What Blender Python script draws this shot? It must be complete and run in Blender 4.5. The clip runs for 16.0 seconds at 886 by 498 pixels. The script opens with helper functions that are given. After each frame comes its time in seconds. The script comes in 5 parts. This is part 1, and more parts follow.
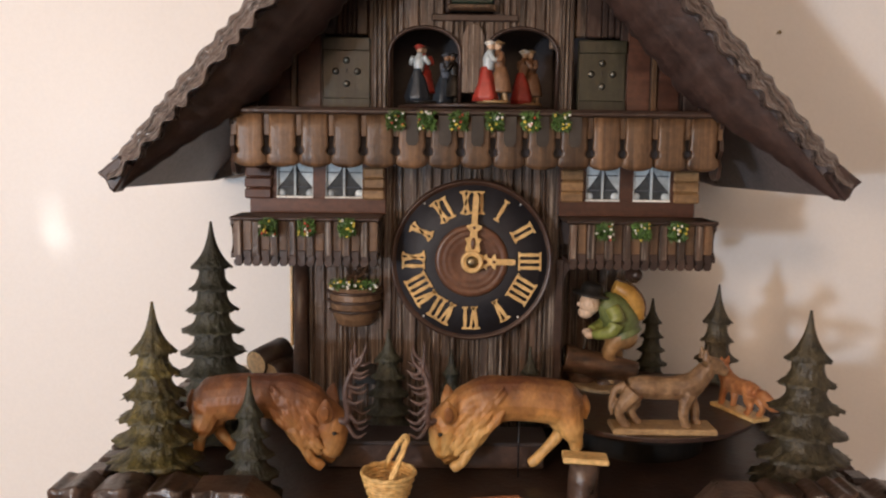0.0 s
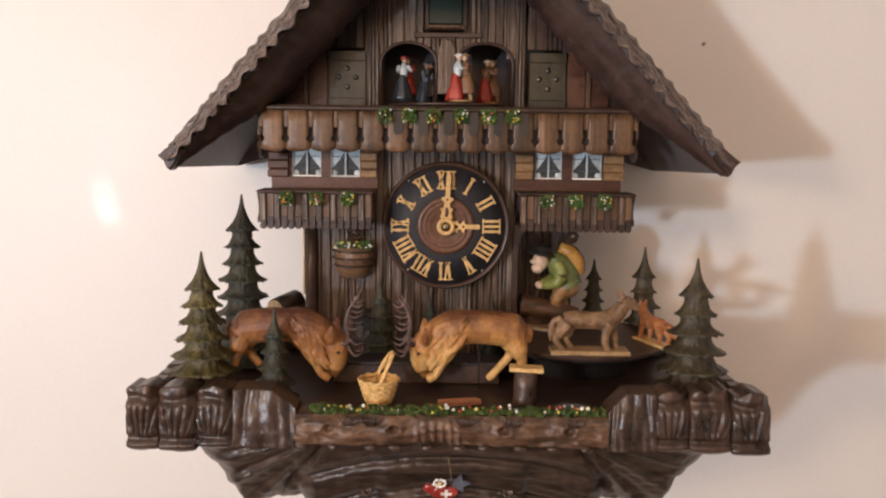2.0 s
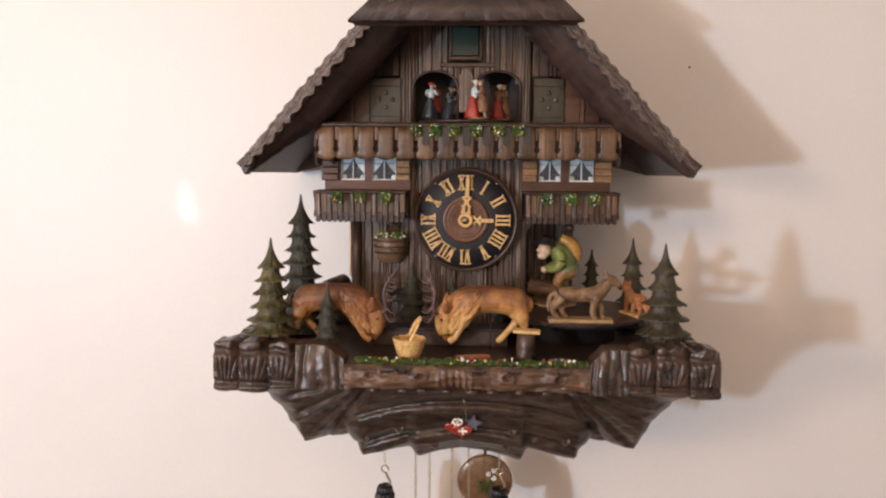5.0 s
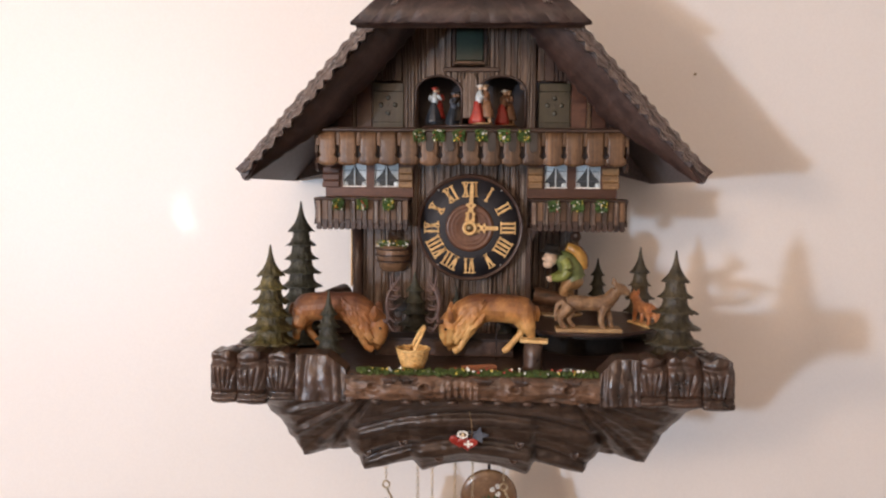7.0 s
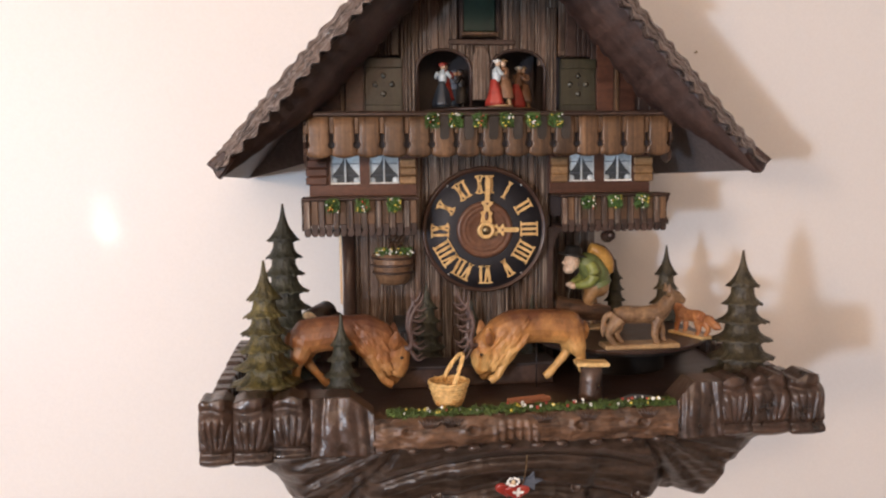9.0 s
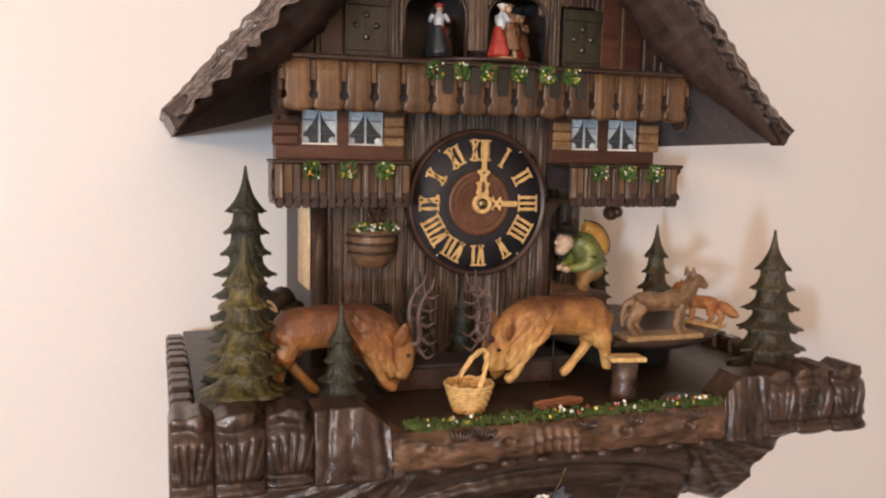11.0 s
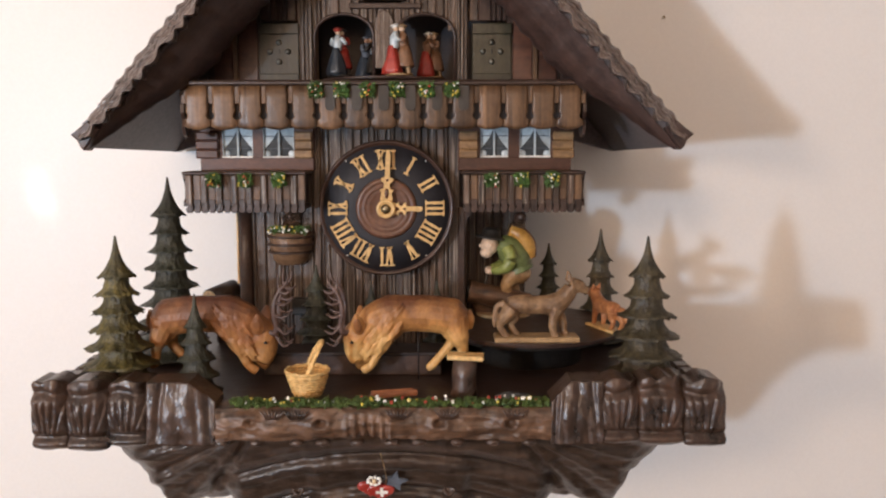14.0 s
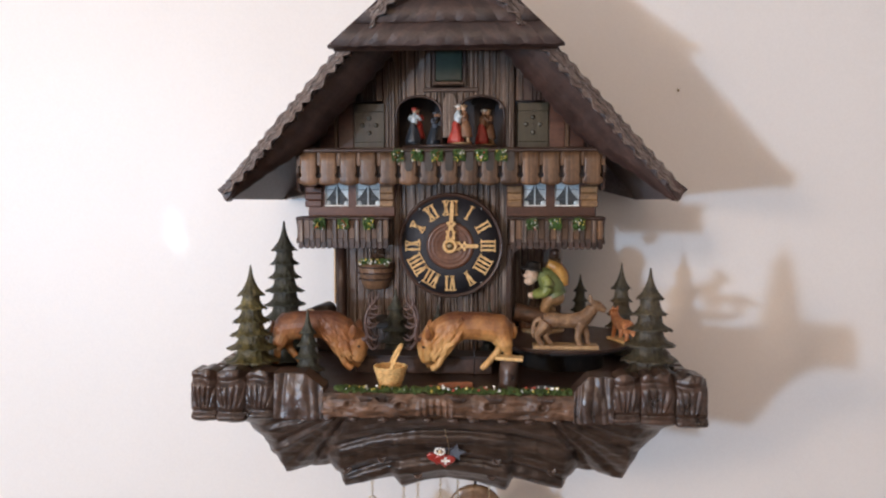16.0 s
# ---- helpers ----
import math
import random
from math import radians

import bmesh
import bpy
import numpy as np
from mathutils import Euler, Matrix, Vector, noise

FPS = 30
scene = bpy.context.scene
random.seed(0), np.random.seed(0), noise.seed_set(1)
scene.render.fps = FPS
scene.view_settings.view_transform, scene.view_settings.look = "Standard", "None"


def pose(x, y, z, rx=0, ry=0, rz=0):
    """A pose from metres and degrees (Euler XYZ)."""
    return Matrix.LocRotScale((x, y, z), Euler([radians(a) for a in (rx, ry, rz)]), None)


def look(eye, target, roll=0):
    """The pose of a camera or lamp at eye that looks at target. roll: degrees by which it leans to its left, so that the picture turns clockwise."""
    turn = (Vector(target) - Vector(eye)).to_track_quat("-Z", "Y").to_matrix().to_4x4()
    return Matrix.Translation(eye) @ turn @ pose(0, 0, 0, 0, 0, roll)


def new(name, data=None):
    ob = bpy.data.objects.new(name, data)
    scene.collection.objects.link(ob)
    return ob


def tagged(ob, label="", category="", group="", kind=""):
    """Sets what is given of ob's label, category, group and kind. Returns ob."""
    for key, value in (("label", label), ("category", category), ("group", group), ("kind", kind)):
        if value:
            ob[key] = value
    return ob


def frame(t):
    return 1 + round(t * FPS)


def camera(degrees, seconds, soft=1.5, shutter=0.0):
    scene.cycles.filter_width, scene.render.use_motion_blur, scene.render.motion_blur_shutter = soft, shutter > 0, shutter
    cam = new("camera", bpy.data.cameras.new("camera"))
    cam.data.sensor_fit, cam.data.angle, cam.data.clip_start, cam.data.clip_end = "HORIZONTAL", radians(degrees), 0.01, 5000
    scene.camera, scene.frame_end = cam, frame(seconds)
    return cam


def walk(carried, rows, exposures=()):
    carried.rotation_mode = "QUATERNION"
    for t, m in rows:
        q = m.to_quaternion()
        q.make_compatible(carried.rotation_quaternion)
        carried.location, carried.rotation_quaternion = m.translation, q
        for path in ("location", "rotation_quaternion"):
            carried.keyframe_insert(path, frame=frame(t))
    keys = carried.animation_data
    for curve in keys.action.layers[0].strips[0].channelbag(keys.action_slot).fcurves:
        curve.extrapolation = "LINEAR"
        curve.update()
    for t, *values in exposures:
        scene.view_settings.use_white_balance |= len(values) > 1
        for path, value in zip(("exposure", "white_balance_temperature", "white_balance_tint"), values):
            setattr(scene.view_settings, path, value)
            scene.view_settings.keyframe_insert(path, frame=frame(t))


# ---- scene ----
# Metres; the dial's centre is the origin, the room's wall lies behind it in +y.
cam = camera(54.9, 16.0, soft=2.2)
PATH = [
    (0, (-0.0242, -0.6724, 0.0920), (-0.0238, -0.4739, 0.0675), 0.7),
    (0.5, (-0.0179, -0.7037, 0.0887), (-0.0168, -0.5052, 0.0645), 0.7),
    (1, (-0.0081, -0.7564, 0.0870), (-0.0058, -0.5579, 0.0625), 0.7),
    (1.5, (-0.0075, -0.8094, 0.0844), (-0.0065, -0.6109, 0.0597), 0.6),
    (2, (-0.0029, -0.8595, 0.0838), (-0.0028, -0.6611, 0.0590), 0.7),
    (2.5, (0.0015, -0.9148, 0.0856), (0.0003, -0.7163, 0.0613), 0.8),
    (3, (0.0092, -0.9561, 0.0809), (0.0070, -0.7575, 0.0567), 1.0),
    (3.5, (0.0280, -0.9932, 0.0782), (0.0247, -0.7946, 0.0552), 0.9),
    (4, (0.0354, -1.0175, 0.0787), (0.0286, -0.8190, 0.0553), 0.5),
    (4.5, (0.0316, -1.0338, 0.0757), (0.0225, -0.8353, 0.0530), 0.4),
    (5, (0.0269, -1.0543, 0.0792), (0.0166, -0.8558, 0.0574), 0.4),
    (7.3, (0.0098, -1.0193, 0.0639), (0.0012, -0.8202, 0.0465), 0.4),
    (7.5, (-0.0073, -1.0001, 0.0679), (-0.0142, -0.8010, 0.0496), 0.6),
    (8, (-0.0399, -0.9510, 0.0708), (-0.0390, -0.7518, 0.0527), 0.1),
    (8.5, (-0.0971, -0.9010, 0.0757), (-0.0832, -0.7023, 0.0571), -0.3),
    (9, (-0.1535, -0.8582, 0.0654), (-0.1281, -0.6607, 0.0460), -0.6),
    (9.2, (-0.1715, -0.8418, 0.0682), (-0.1393, -0.6454, 0.0487), -0.5),
    (11.3, (-0.2719, -0.6806, 0.0435), (-0.2074, -0.4929, 0.0185), 1.3),
    (11.5, (-0.2600, -0.6697, 0.0430), (-0.1962, -0.4821, 0.0159), 1.3),
    (12, (-0.2183, -0.6596, 0.0405), (-0.1565, -0.4715, 0.0124), 1.2),
    (12.5, (-0.1634, -0.6676, 0.0447), (-0.1101, -0.4769, 0.0165), 0.5),
    (13, (-0.0865, -0.7002, 0.0480), (-0.0491, -0.5058, 0.0197), -0.1),
    (13.5, (-0.0081, -0.7504, 0.0511), (0.0114, -0.5531, 0.0243), -0.0),
    (14, (0.0494, -0.8127, 0.0594), (0.0505, -0.6141, 0.0353), -0.1),
    (14.5, (0.0690, -0.8798, 0.0698), (0.0564, -0.6813, 0.0493), -0.5),
    (15, (0.0718, -0.9457, 0.0714), (0.0579, -0.7470, 0.0531), -0.6),
    (15.5, (0.0681, -1.0005, 0.0687), (0.0550, -0.8017, 0.0512), -0.4),
    (16, (0.0600, -1.0407, 0.0764), (0.0468, -0.8418, 0.0610), -0.1),
]
EXPOSURES = [(0.0, -0.27, 6420, 10), (1.0, -0.15, 6400, 11), (3.0, -0.10, 6420, 12), (5.0, -0.07, 6230, 11), (7.5, -0.02, 6150, 12), (9.0, 0.0, 6200, 12), (11.5, -0.05, 6520, 12), (12.5, -0.03, 6520, 12), (13.5, 0.0, 6050, 9), (14.5, -0.07, 6050, 9), (15.0, -0.33, 6800, 10), (15.5, 0.03, 6200, 9), (16.0, -0.05, 5570, 7)]
walk(cam, [(t, look(eye, aim, roll)) for t, eye, aim, roll in PATH], EXPOSURES)

# ---- light ----
world = bpy.data.worlds.new("world")
scene.world = world
world.use_nodes = True
world.node_tree.nodes["Background"].inputs[0].default_value = (1.0, 0.86, 0.72, 1)
world.node_tree.nodes["Background"].inputs[1].default_value = 0.05


def area_lamp(name, eye, target, w, h, power, colour):
    data = bpy.data.lights.new(name, "AREA")
    data.shape, data.size, data.size_y, data.energy, data.color = "RECTANGLE", w, h, power, colour
    ob = new(name, data)
    ob.matrix_world = look(eye, target)
    return ob


# Daylight from a window at the side of the room, at the height of the clock.
area_lamp("window_light", (-1.59, -2.515, -0.06), (0.0, 0.0, 0.0), 0.11, 0.12, 36, (0.66, 0.82, 1.0))
# The broad glow of the same side of the room.
area_lamp("room_window_light", (-2.1, -2.2, 0.30), (0.0, 0.0, 0.0), 1.2, 1.2, 12, (1.0, 0.90, 0.81))
# Warm lamp standing beside the same window, a little higher.
area_lamp("warm_lamp", (-1.50, -2.10, 0.30), (0.0, 0.0, 0.0), 0.30, 0.30, 19, (1.0, 0.66, 0.42))
# Added warm fill under the ceiling; stands in for the room's bounced light.
area_lamp("warm_room_fill", (-0.25, -2.2, 0.95), (0.1, 0.1, -0.1), 1.2, 1.2, 24, (1.0, 0.60, 0.33))


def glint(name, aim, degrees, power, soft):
    """An added narrow spot lamp that throws a small patch like reflected sun on the wall."""
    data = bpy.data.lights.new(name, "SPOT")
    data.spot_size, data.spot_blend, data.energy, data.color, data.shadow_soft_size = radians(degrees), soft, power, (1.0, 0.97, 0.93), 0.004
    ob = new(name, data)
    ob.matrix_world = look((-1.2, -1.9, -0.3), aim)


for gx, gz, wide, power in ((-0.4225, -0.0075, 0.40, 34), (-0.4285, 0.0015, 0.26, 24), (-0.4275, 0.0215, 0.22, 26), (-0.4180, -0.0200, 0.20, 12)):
    glint("sun_glint_spot", (gx, 0.208, gz), wide, power, 1.0)


# ---- materials ----
def nodes_of(name):
    m = bpy.data.materials.new(name)
    m.use_nodes = True
    nt = m.node_tree
    return m, nt, nt.nodes["Principled BSDF"]


def add(nt, kind, **ins):
    n = nt.nodes.new(kind)
    for k, v in ins.items():
        n.inputs[k].default_value = v
    return n


def material(name, dark, light, rough=0.5, scale=(60, 60, 60), bump=0.25, fine=260, metal=0.0, coat=0.0, vary=0.25, contrast=(0.3, 0.7), wear_gleam=None, grain=0.2, slope=0.0):
    """Two scales of stain and grain; scale stretches the grain; a further pale colour along fine grain serves rubbed
    wood and painted highlights; slope: grain running up both roof slopes at this angle.
    """
    m, nt, b = nodes_of(name)
    L = nt.links.new
    tc = add(nt, "ShaderNodeTexCoord")
    mp = add(nt, "ShaderNodeMapping", Scale=scale)
    place = tc.outputs["Object"]
    if slope:
        fold = add(nt, "ShaderNodeVectorMath")
        fold.operation = "ABSOLUTE"
        turn = add(nt, "ShaderNodeVectorRotate", Angle=slope)
        turn.rotation_type = "Y_AXIS"
        L(place, fold.inputs[0]), L(fold.outputs[0], turn.inputs["Vector"])
        place = turn.outputs[0]
    L(place, mp.inputs[0])
    n1 = add(nt, "ShaderNodeTexNoise", Scale=1.0, Detail=5.0, Roughness=0.6)
    L(mp.outputs[0], n1.inputs["Vector"])
    n2 = add(nt, "ShaderNodeTexNoise", Scale=float(fine), Detail=3.0)
    L(tc.outputs["Object"], n2.inputs["Vector"])
    r = add(nt, "ShaderNodeValToRGB")
    r.color_ramp.elements[0].position, r.color_ramp.elements[1].position = contrast
    r.color_ramp.elements[0].color, r.color_ramp.elements[1].color = (*dark, 1), (*light, 1)
    L(n1.outputs[0], r.inputs[0])
    info = add(nt, "ShaderNodeObjectInfo")
    mr = add(nt, "ShaderNodeMapRange", **{"To Min": 1 - vary, "To Max": 1 + vary})
    L(info.outputs["Random"], mr.inputs[0])
    mr2 = add(nt, "ShaderNodeMapRange", **{"From Min": 0.3, "From Max": 0.7, "To Min": 1 - grain, "To Max": 1 + grain})
    L(n2.outputs[0], mr2.inputs[0])
    mul = add(nt, "ShaderNodeMath")
    mul.operation = "MULTIPLY"
    L(mr.outputs[0], mul.inputs[0]), L(mr2.outputs[0], mul.inputs[1])
    vm = add(nt, "ShaderNodeVectorMath")
    vm.operation = "SCALE"
    L(r.outputs[0], vm.inputs[0]), L(mul.outputs[0], vm.inputs["Scale"])
    last = vm.outputs[0]
    if wear_gleam:
        n3 = add(nt, "ShaderNodeTexNoise", Scale=1.0, Detail=6.0, Roughness=0.7)
        mp3 = add(nt, "ShaderNodeMapping", Scale=tuple(2.3 * s for s in scale))
        L(place, mp3.inputs[0]), L(mp3.outputs[0], n3.inputs["Vector"])
        r3 = add(nt, "ShaderNodeMapRange", **{"From Min": 0.52, "From Max": 0.68, "To Max": 0.85})
        L(n3.outputs[0], r3.inputs[0])
        mx = add(nt, "ShaderNodeMix")
        mx.data_type = "RGBA"
        L(r3.outputs[0], mx.inputs["Factor"]), L(last, mx.inputs["A"])
        mx.inputs["B"].default_value = (*wear_gleam, 1)
        last = mx.outputs["Result"]
    L(last, b.inputs["Base Color"])
    rr = add(nt, "ShaderNodeMapRange", **{"To Min": max(rough - 0.12, 0.05), "To Max": min(rough + 0.15, 1)})
    L(n1.outputs[0], rr.inputs[0]), L(rr.outputs[0], b.inputs["Roughness"])
    b.inputs["Metallic"].default_value, b.inputs["Coat Weight"].default_value = metal, coat
    if bump:
        sm = add(nt, "ShaderNodeMath")
        sm.operation = "ADD"
        L(n1.outputs[0], sm.inputs[0]), L(n2.outputs[0], sm.inputs[1])
        bp = add(nt, "ShaderNodeBump", Strength=bump, Distance=0.0012)
        L(sm.outputs[0], bp.inputs["Height"]), L(bp.outputs[0], b.inputs["Normal"])
    return m


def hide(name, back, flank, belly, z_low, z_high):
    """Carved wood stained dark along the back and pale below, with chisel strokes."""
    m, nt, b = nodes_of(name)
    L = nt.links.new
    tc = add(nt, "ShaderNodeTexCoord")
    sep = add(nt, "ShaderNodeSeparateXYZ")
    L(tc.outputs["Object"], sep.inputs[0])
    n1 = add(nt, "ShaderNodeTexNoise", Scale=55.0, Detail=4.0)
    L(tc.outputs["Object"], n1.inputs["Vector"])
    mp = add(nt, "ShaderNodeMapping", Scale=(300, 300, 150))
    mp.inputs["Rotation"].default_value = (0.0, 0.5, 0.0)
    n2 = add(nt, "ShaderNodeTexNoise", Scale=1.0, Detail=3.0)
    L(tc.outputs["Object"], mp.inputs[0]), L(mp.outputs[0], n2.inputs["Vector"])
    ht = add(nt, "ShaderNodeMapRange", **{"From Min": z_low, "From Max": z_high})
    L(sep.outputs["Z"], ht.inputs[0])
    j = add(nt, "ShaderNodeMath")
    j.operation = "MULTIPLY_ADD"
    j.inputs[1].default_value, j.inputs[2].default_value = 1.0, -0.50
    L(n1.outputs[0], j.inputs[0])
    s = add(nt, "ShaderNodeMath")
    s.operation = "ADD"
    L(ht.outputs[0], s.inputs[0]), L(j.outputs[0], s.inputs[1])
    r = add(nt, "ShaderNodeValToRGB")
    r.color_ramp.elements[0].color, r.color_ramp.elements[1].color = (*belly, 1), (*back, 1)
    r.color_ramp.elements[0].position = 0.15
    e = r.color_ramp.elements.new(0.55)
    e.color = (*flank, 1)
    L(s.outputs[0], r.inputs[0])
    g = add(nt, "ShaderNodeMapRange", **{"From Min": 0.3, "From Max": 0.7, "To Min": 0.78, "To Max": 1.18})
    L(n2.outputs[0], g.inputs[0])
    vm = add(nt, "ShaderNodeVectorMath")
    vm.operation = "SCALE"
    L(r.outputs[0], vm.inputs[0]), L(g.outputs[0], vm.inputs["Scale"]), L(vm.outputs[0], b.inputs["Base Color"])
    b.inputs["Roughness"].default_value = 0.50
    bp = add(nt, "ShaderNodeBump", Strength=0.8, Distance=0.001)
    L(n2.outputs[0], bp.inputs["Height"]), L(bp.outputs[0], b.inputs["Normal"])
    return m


V = (150, 150, 14)      # grain running upright
Hz = (14, 150, 150)     # grain running across
M = {
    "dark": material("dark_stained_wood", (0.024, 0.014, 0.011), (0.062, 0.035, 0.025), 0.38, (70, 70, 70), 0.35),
    # cool reflected light under the eaves is put into this grey
    "soffit": material("cool_lit_grey_wood", (0.12, 0.098, 0.095), (0.175, 0.148, 0.145), 0.5, (20, 90, 20), 0.1),
    "bark": material("carved_bark_wood", (0.016, 0.010, 0.007), (0.080, 0.045, 0.030), 0.30, (60, 60, 38), 0.45, contrast=(0.32, 0.72), wear_gleam=(0.105, 0.075, 0.060)),
    "log": material("brown_carved_wood", (0.024, 0.013, 0.008), (0.150, 0.082, 0.046), 0.38, (40, 110, 150), 0.6, contrast=(0.32, 0.72)),
    "arched": material("grained_bracket_wood", (0.015, 0.010, 0.008), (0.105, 0.066, 0.045), 0.34, (16, 60, 120), 0.5, contrast=(0.33, 0.75)),
    "barge": material("brown_bargeboard_wood", (0.018, 0.011, 0.010), (0.060, 0.034, 0.027), 0.42, (22, 90, 130), 0.35, slope=-0.841),
    "siding": material("weathered_siding_wood", (0.018, 0.011, 0.008), (0.135, 0.084, 0.056), 0.38, (300, 300, 7), 0.45, vary=0.35, contrast=(0.34, 0.70), wear_gleam=(0.42, 0.35, 0.28)),
    "walnut": material("walnut_balcony_wood", (0.036, 0.018, 0.009), (0.185, 0.104, 0.052), 0.38, (210, 210, 8), 0.3, vary=0.3, contrast=(0.30, 0.72)),
    "red": material("red_brown_wood", (0.052, 0.020, 0.012), (0.105, 0.042, 0.023), 0.38, Hz, 0.15),
    "pale_log": material("light_brown_shutter_wood", (0.15, 0.08, 0.035), (0.36, 0.22, 0.10), 0.45, Hz, 0.3, vary=0.3),
    "pale": material("pale_maple_wood", (0.52, 0.32, 0.12), (0.72, 0.49, 0.21), 0.38, (80, 80, 80), 0.1, vary=0.08),
    "raw": material("raw_pale_wood", (0.60, 0.44, 0.25), (0.78, 0.62, 0.40), 0.7, V, 0.3),
    "shingle": material("grey_brown_shingle_wood", (0.030, 0.018, 0.013), (0.17, 0.115, 0.092), 0.32, (16, 60, 24), 0.35, vary=0.3, contrast=(0.3, 0.72), wear_gleam=(0.20, 0.155, 0.135)),
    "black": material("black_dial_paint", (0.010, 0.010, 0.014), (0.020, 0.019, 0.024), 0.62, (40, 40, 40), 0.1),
    "dialwood": material("turned_dial_wood", (0.075, 0.030, 0.015), (0.15, 0.065, 0.032), 0.38, (30, 30, 30), 0.1),
    "rim": material("dark_dial_rim_wood", (0.03, 0.014, 0.009), (0.07, 0.034, 0.021), 0.35, (40, 40, 40), 0.15),
    # shade of closed-in spaces is put into this dark wood colour
    "inner": material("shade_toned_dark_wood", (0.028, 0.020, 0.019), (0.046, 0.032, 0.030), 0.55, (40, 40, 40), 0.1),
    "green": material("dark_green_tree_paint", (0.010, 0.011, 0.006), (0.042, 0.041, 0.022), 0.50, (210, 210, 130), 0.8, fine=420, grain=0.35),
    "olive": material("olive_tree_paint", (0.026, 0.024, 0.009), (0.155, 0.122, 0.032), 0.46, (150, 150, 90), 0.9, fine=420, grain=0.35, contrast=(0.36, 0.74)),
    "olive2": material("brown_green_tree_paint", (0.018, 0.015, 0.008), (0.082, 0.064, 0.032), 0.46, (150, 150, 90), 0.9, fine=420, grain=0.35),
    "shutter": material("dark_olive_shutter_paint", (0.014, 0.013, 0.007), (0.042, 0.038, 0.020), 0.36, V, 0.2),
    "deep_green": material("dark_green_door_paint", (0.008, 0.018, 0.012), (0.014, 0.03, 0.02), 0.35, V, 0.1),
    "pewter": material("dull_pewter", (0.10, 0.10, 0.085), (0.20, 0.19, 0.16), 0.42, (90, 90, 90), 0.1, metal=0.9),
    "barrel": material("brown_barrel_wood", (0.085, 0.045, 0.022), (0.24, 0.14, 0.075), 0.42, (60, 60, 200), 0.5, contrast=(0.3, 0.75)),
    # pale streaks along the verge are highlights put into the colour
    "verge": material("highlight_streaked_verge_wood", (0.030, 0.019, 0.015), (0.19, 0.135, 0.108), 0.27, (34, 160, 360), 0.30, contrast=(0.38, 0.64), wear_gleam=(0.42, 0.37, 0.34), fine=220, grain=0.1, slope=-0.841),
    "brass": material("aged_brass", (0.22, 0.17, 0.10), (0.40, 0.32, 0.19), 0.38, (90, 90, 90), 0.1, metal=1.0),
    "chain": material("pale_brass_chain", (0.55, 0.46, 0.30), (0.75, 0.66, 0.48), 0.3, (90, 90, 90), 0.0, metal=1.0),
    "iron": material("dark_iron", (0.03, 0.03, 0.035), (0.07, 0.07, 0.075), 0.4, (90, 90, 90), 0.2, metal=0.8),
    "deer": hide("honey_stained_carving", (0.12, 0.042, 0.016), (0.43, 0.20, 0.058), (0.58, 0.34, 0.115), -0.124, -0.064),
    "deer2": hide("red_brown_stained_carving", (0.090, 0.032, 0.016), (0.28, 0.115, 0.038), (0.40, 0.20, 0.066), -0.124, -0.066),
    "fox": material("fox_red_carving", (0.20, 0.062, 0.022), (0.46, 0.20, 0.072), 0.45, (110, 110, 110), 0.5),
    "dog": material("brown_dog_carving", (0.055, 0.028, 0.013), (0.19, 0.10, 0.042), 0.42, (90, 90, 90), 0.5),
    "hound": material("tan_hound_carving", (0.13, 0.070, 0.034), (0.36, 0.22, 0.112), 0.45, (90, 90, 70), 0.7, contrast=(0.34, 0.68)),
    "sleeve": material("light_green_painted_coat", (0.13, 0.15, 0.030), (0.26, 0.28, 0.075), 0.40, (60, 60, 60), 0.2),
    "antler": material("brown_antler_paint", (0.055, 0.030, 0.024), (0.15, 0.092, 0.074), 0.45, (90, 90, 90), 0.2),
    "wicker": material("straw_wicker", (0.50, 0.29, 0.09), (0.78, 0.53, 0.22), 0.5, (200, 200, 200), 0.5),
    "hay": material("dull_green_turf", (0.022, 0.045, 0.009), (0.10, 0.145, 0.026), 0.7, (160, 160, 160), 0.3),
    "leaf": material("green_leaves", (0.025, 0.065, 0.012), (0.10, 0.19, 0.04), 0.5, (300, 300, 300), 0.2),
    "f_white": material("white_petals", (0.75, 0.74, 0.68), (0.85, 0.84, 0.80), 0.4, bump=0.0),
    "f_yellow": material("yellow_petals", (0.55, 0.42, 0.04), (0.70, 0.56, 0.10), 0.4, bump=0.0),
    "f_red": material("red_petals", (0.34, 0.03, 0.02), (0.48, 0.07, 0.04), 0.4, bump=0.0),
    "brick": material("orange_brown_log", (0.18, 0.065, 0.030), (0.36, 0.15, 0.070), 0.5, Hz, 0.4),
    "stone": material("dark_grey_stone", (0.03, 0.03, 0.032), (0.09, 0.088, 0.085), 0.6, (90, 90, 90), 0.5),
    "white": material("white_print", (0.42, 0.49, 0.52), (0.56, 0.62, 0.64), 0.3, (60, 60, 60), 0.0),
    "print": material("dark_blue_grey_print", (0.028, 0.034, 0.038), (0.06, 0.07, 0.075), 0.2, (90, 90, 90), 0.0),
    "coat": material("green_painted_coat", (0.060, 0.080, 0.024), (0.16, 0.185, 0.062), 0.42, (60, 60, 60), 0.2),
    "pack": material("yellow_painted_pack", (0.34, 0.17, 0.03), (0.50, 0.29, 0.07), 0.42, (60, 60, 60), 0.2),
    "skin": material("cream_painted_wood", (0.52, 0.36, 0.24), (0.66, 0.50, 0.36), 0.45, (60, 60, 60), 0.1),
    "trouser": material("tan_painted_wood", (0.22, 0.13, 0.06), (0.38, 0.25, 0.12), 0.42, (60, 60, 60), 0.2),
    "hat": material("black_painted_wood", (0.012, 0.011, 0.010), (0.03, 0.026, 0.022), 0.4, (60, 60, 60), 0.1),
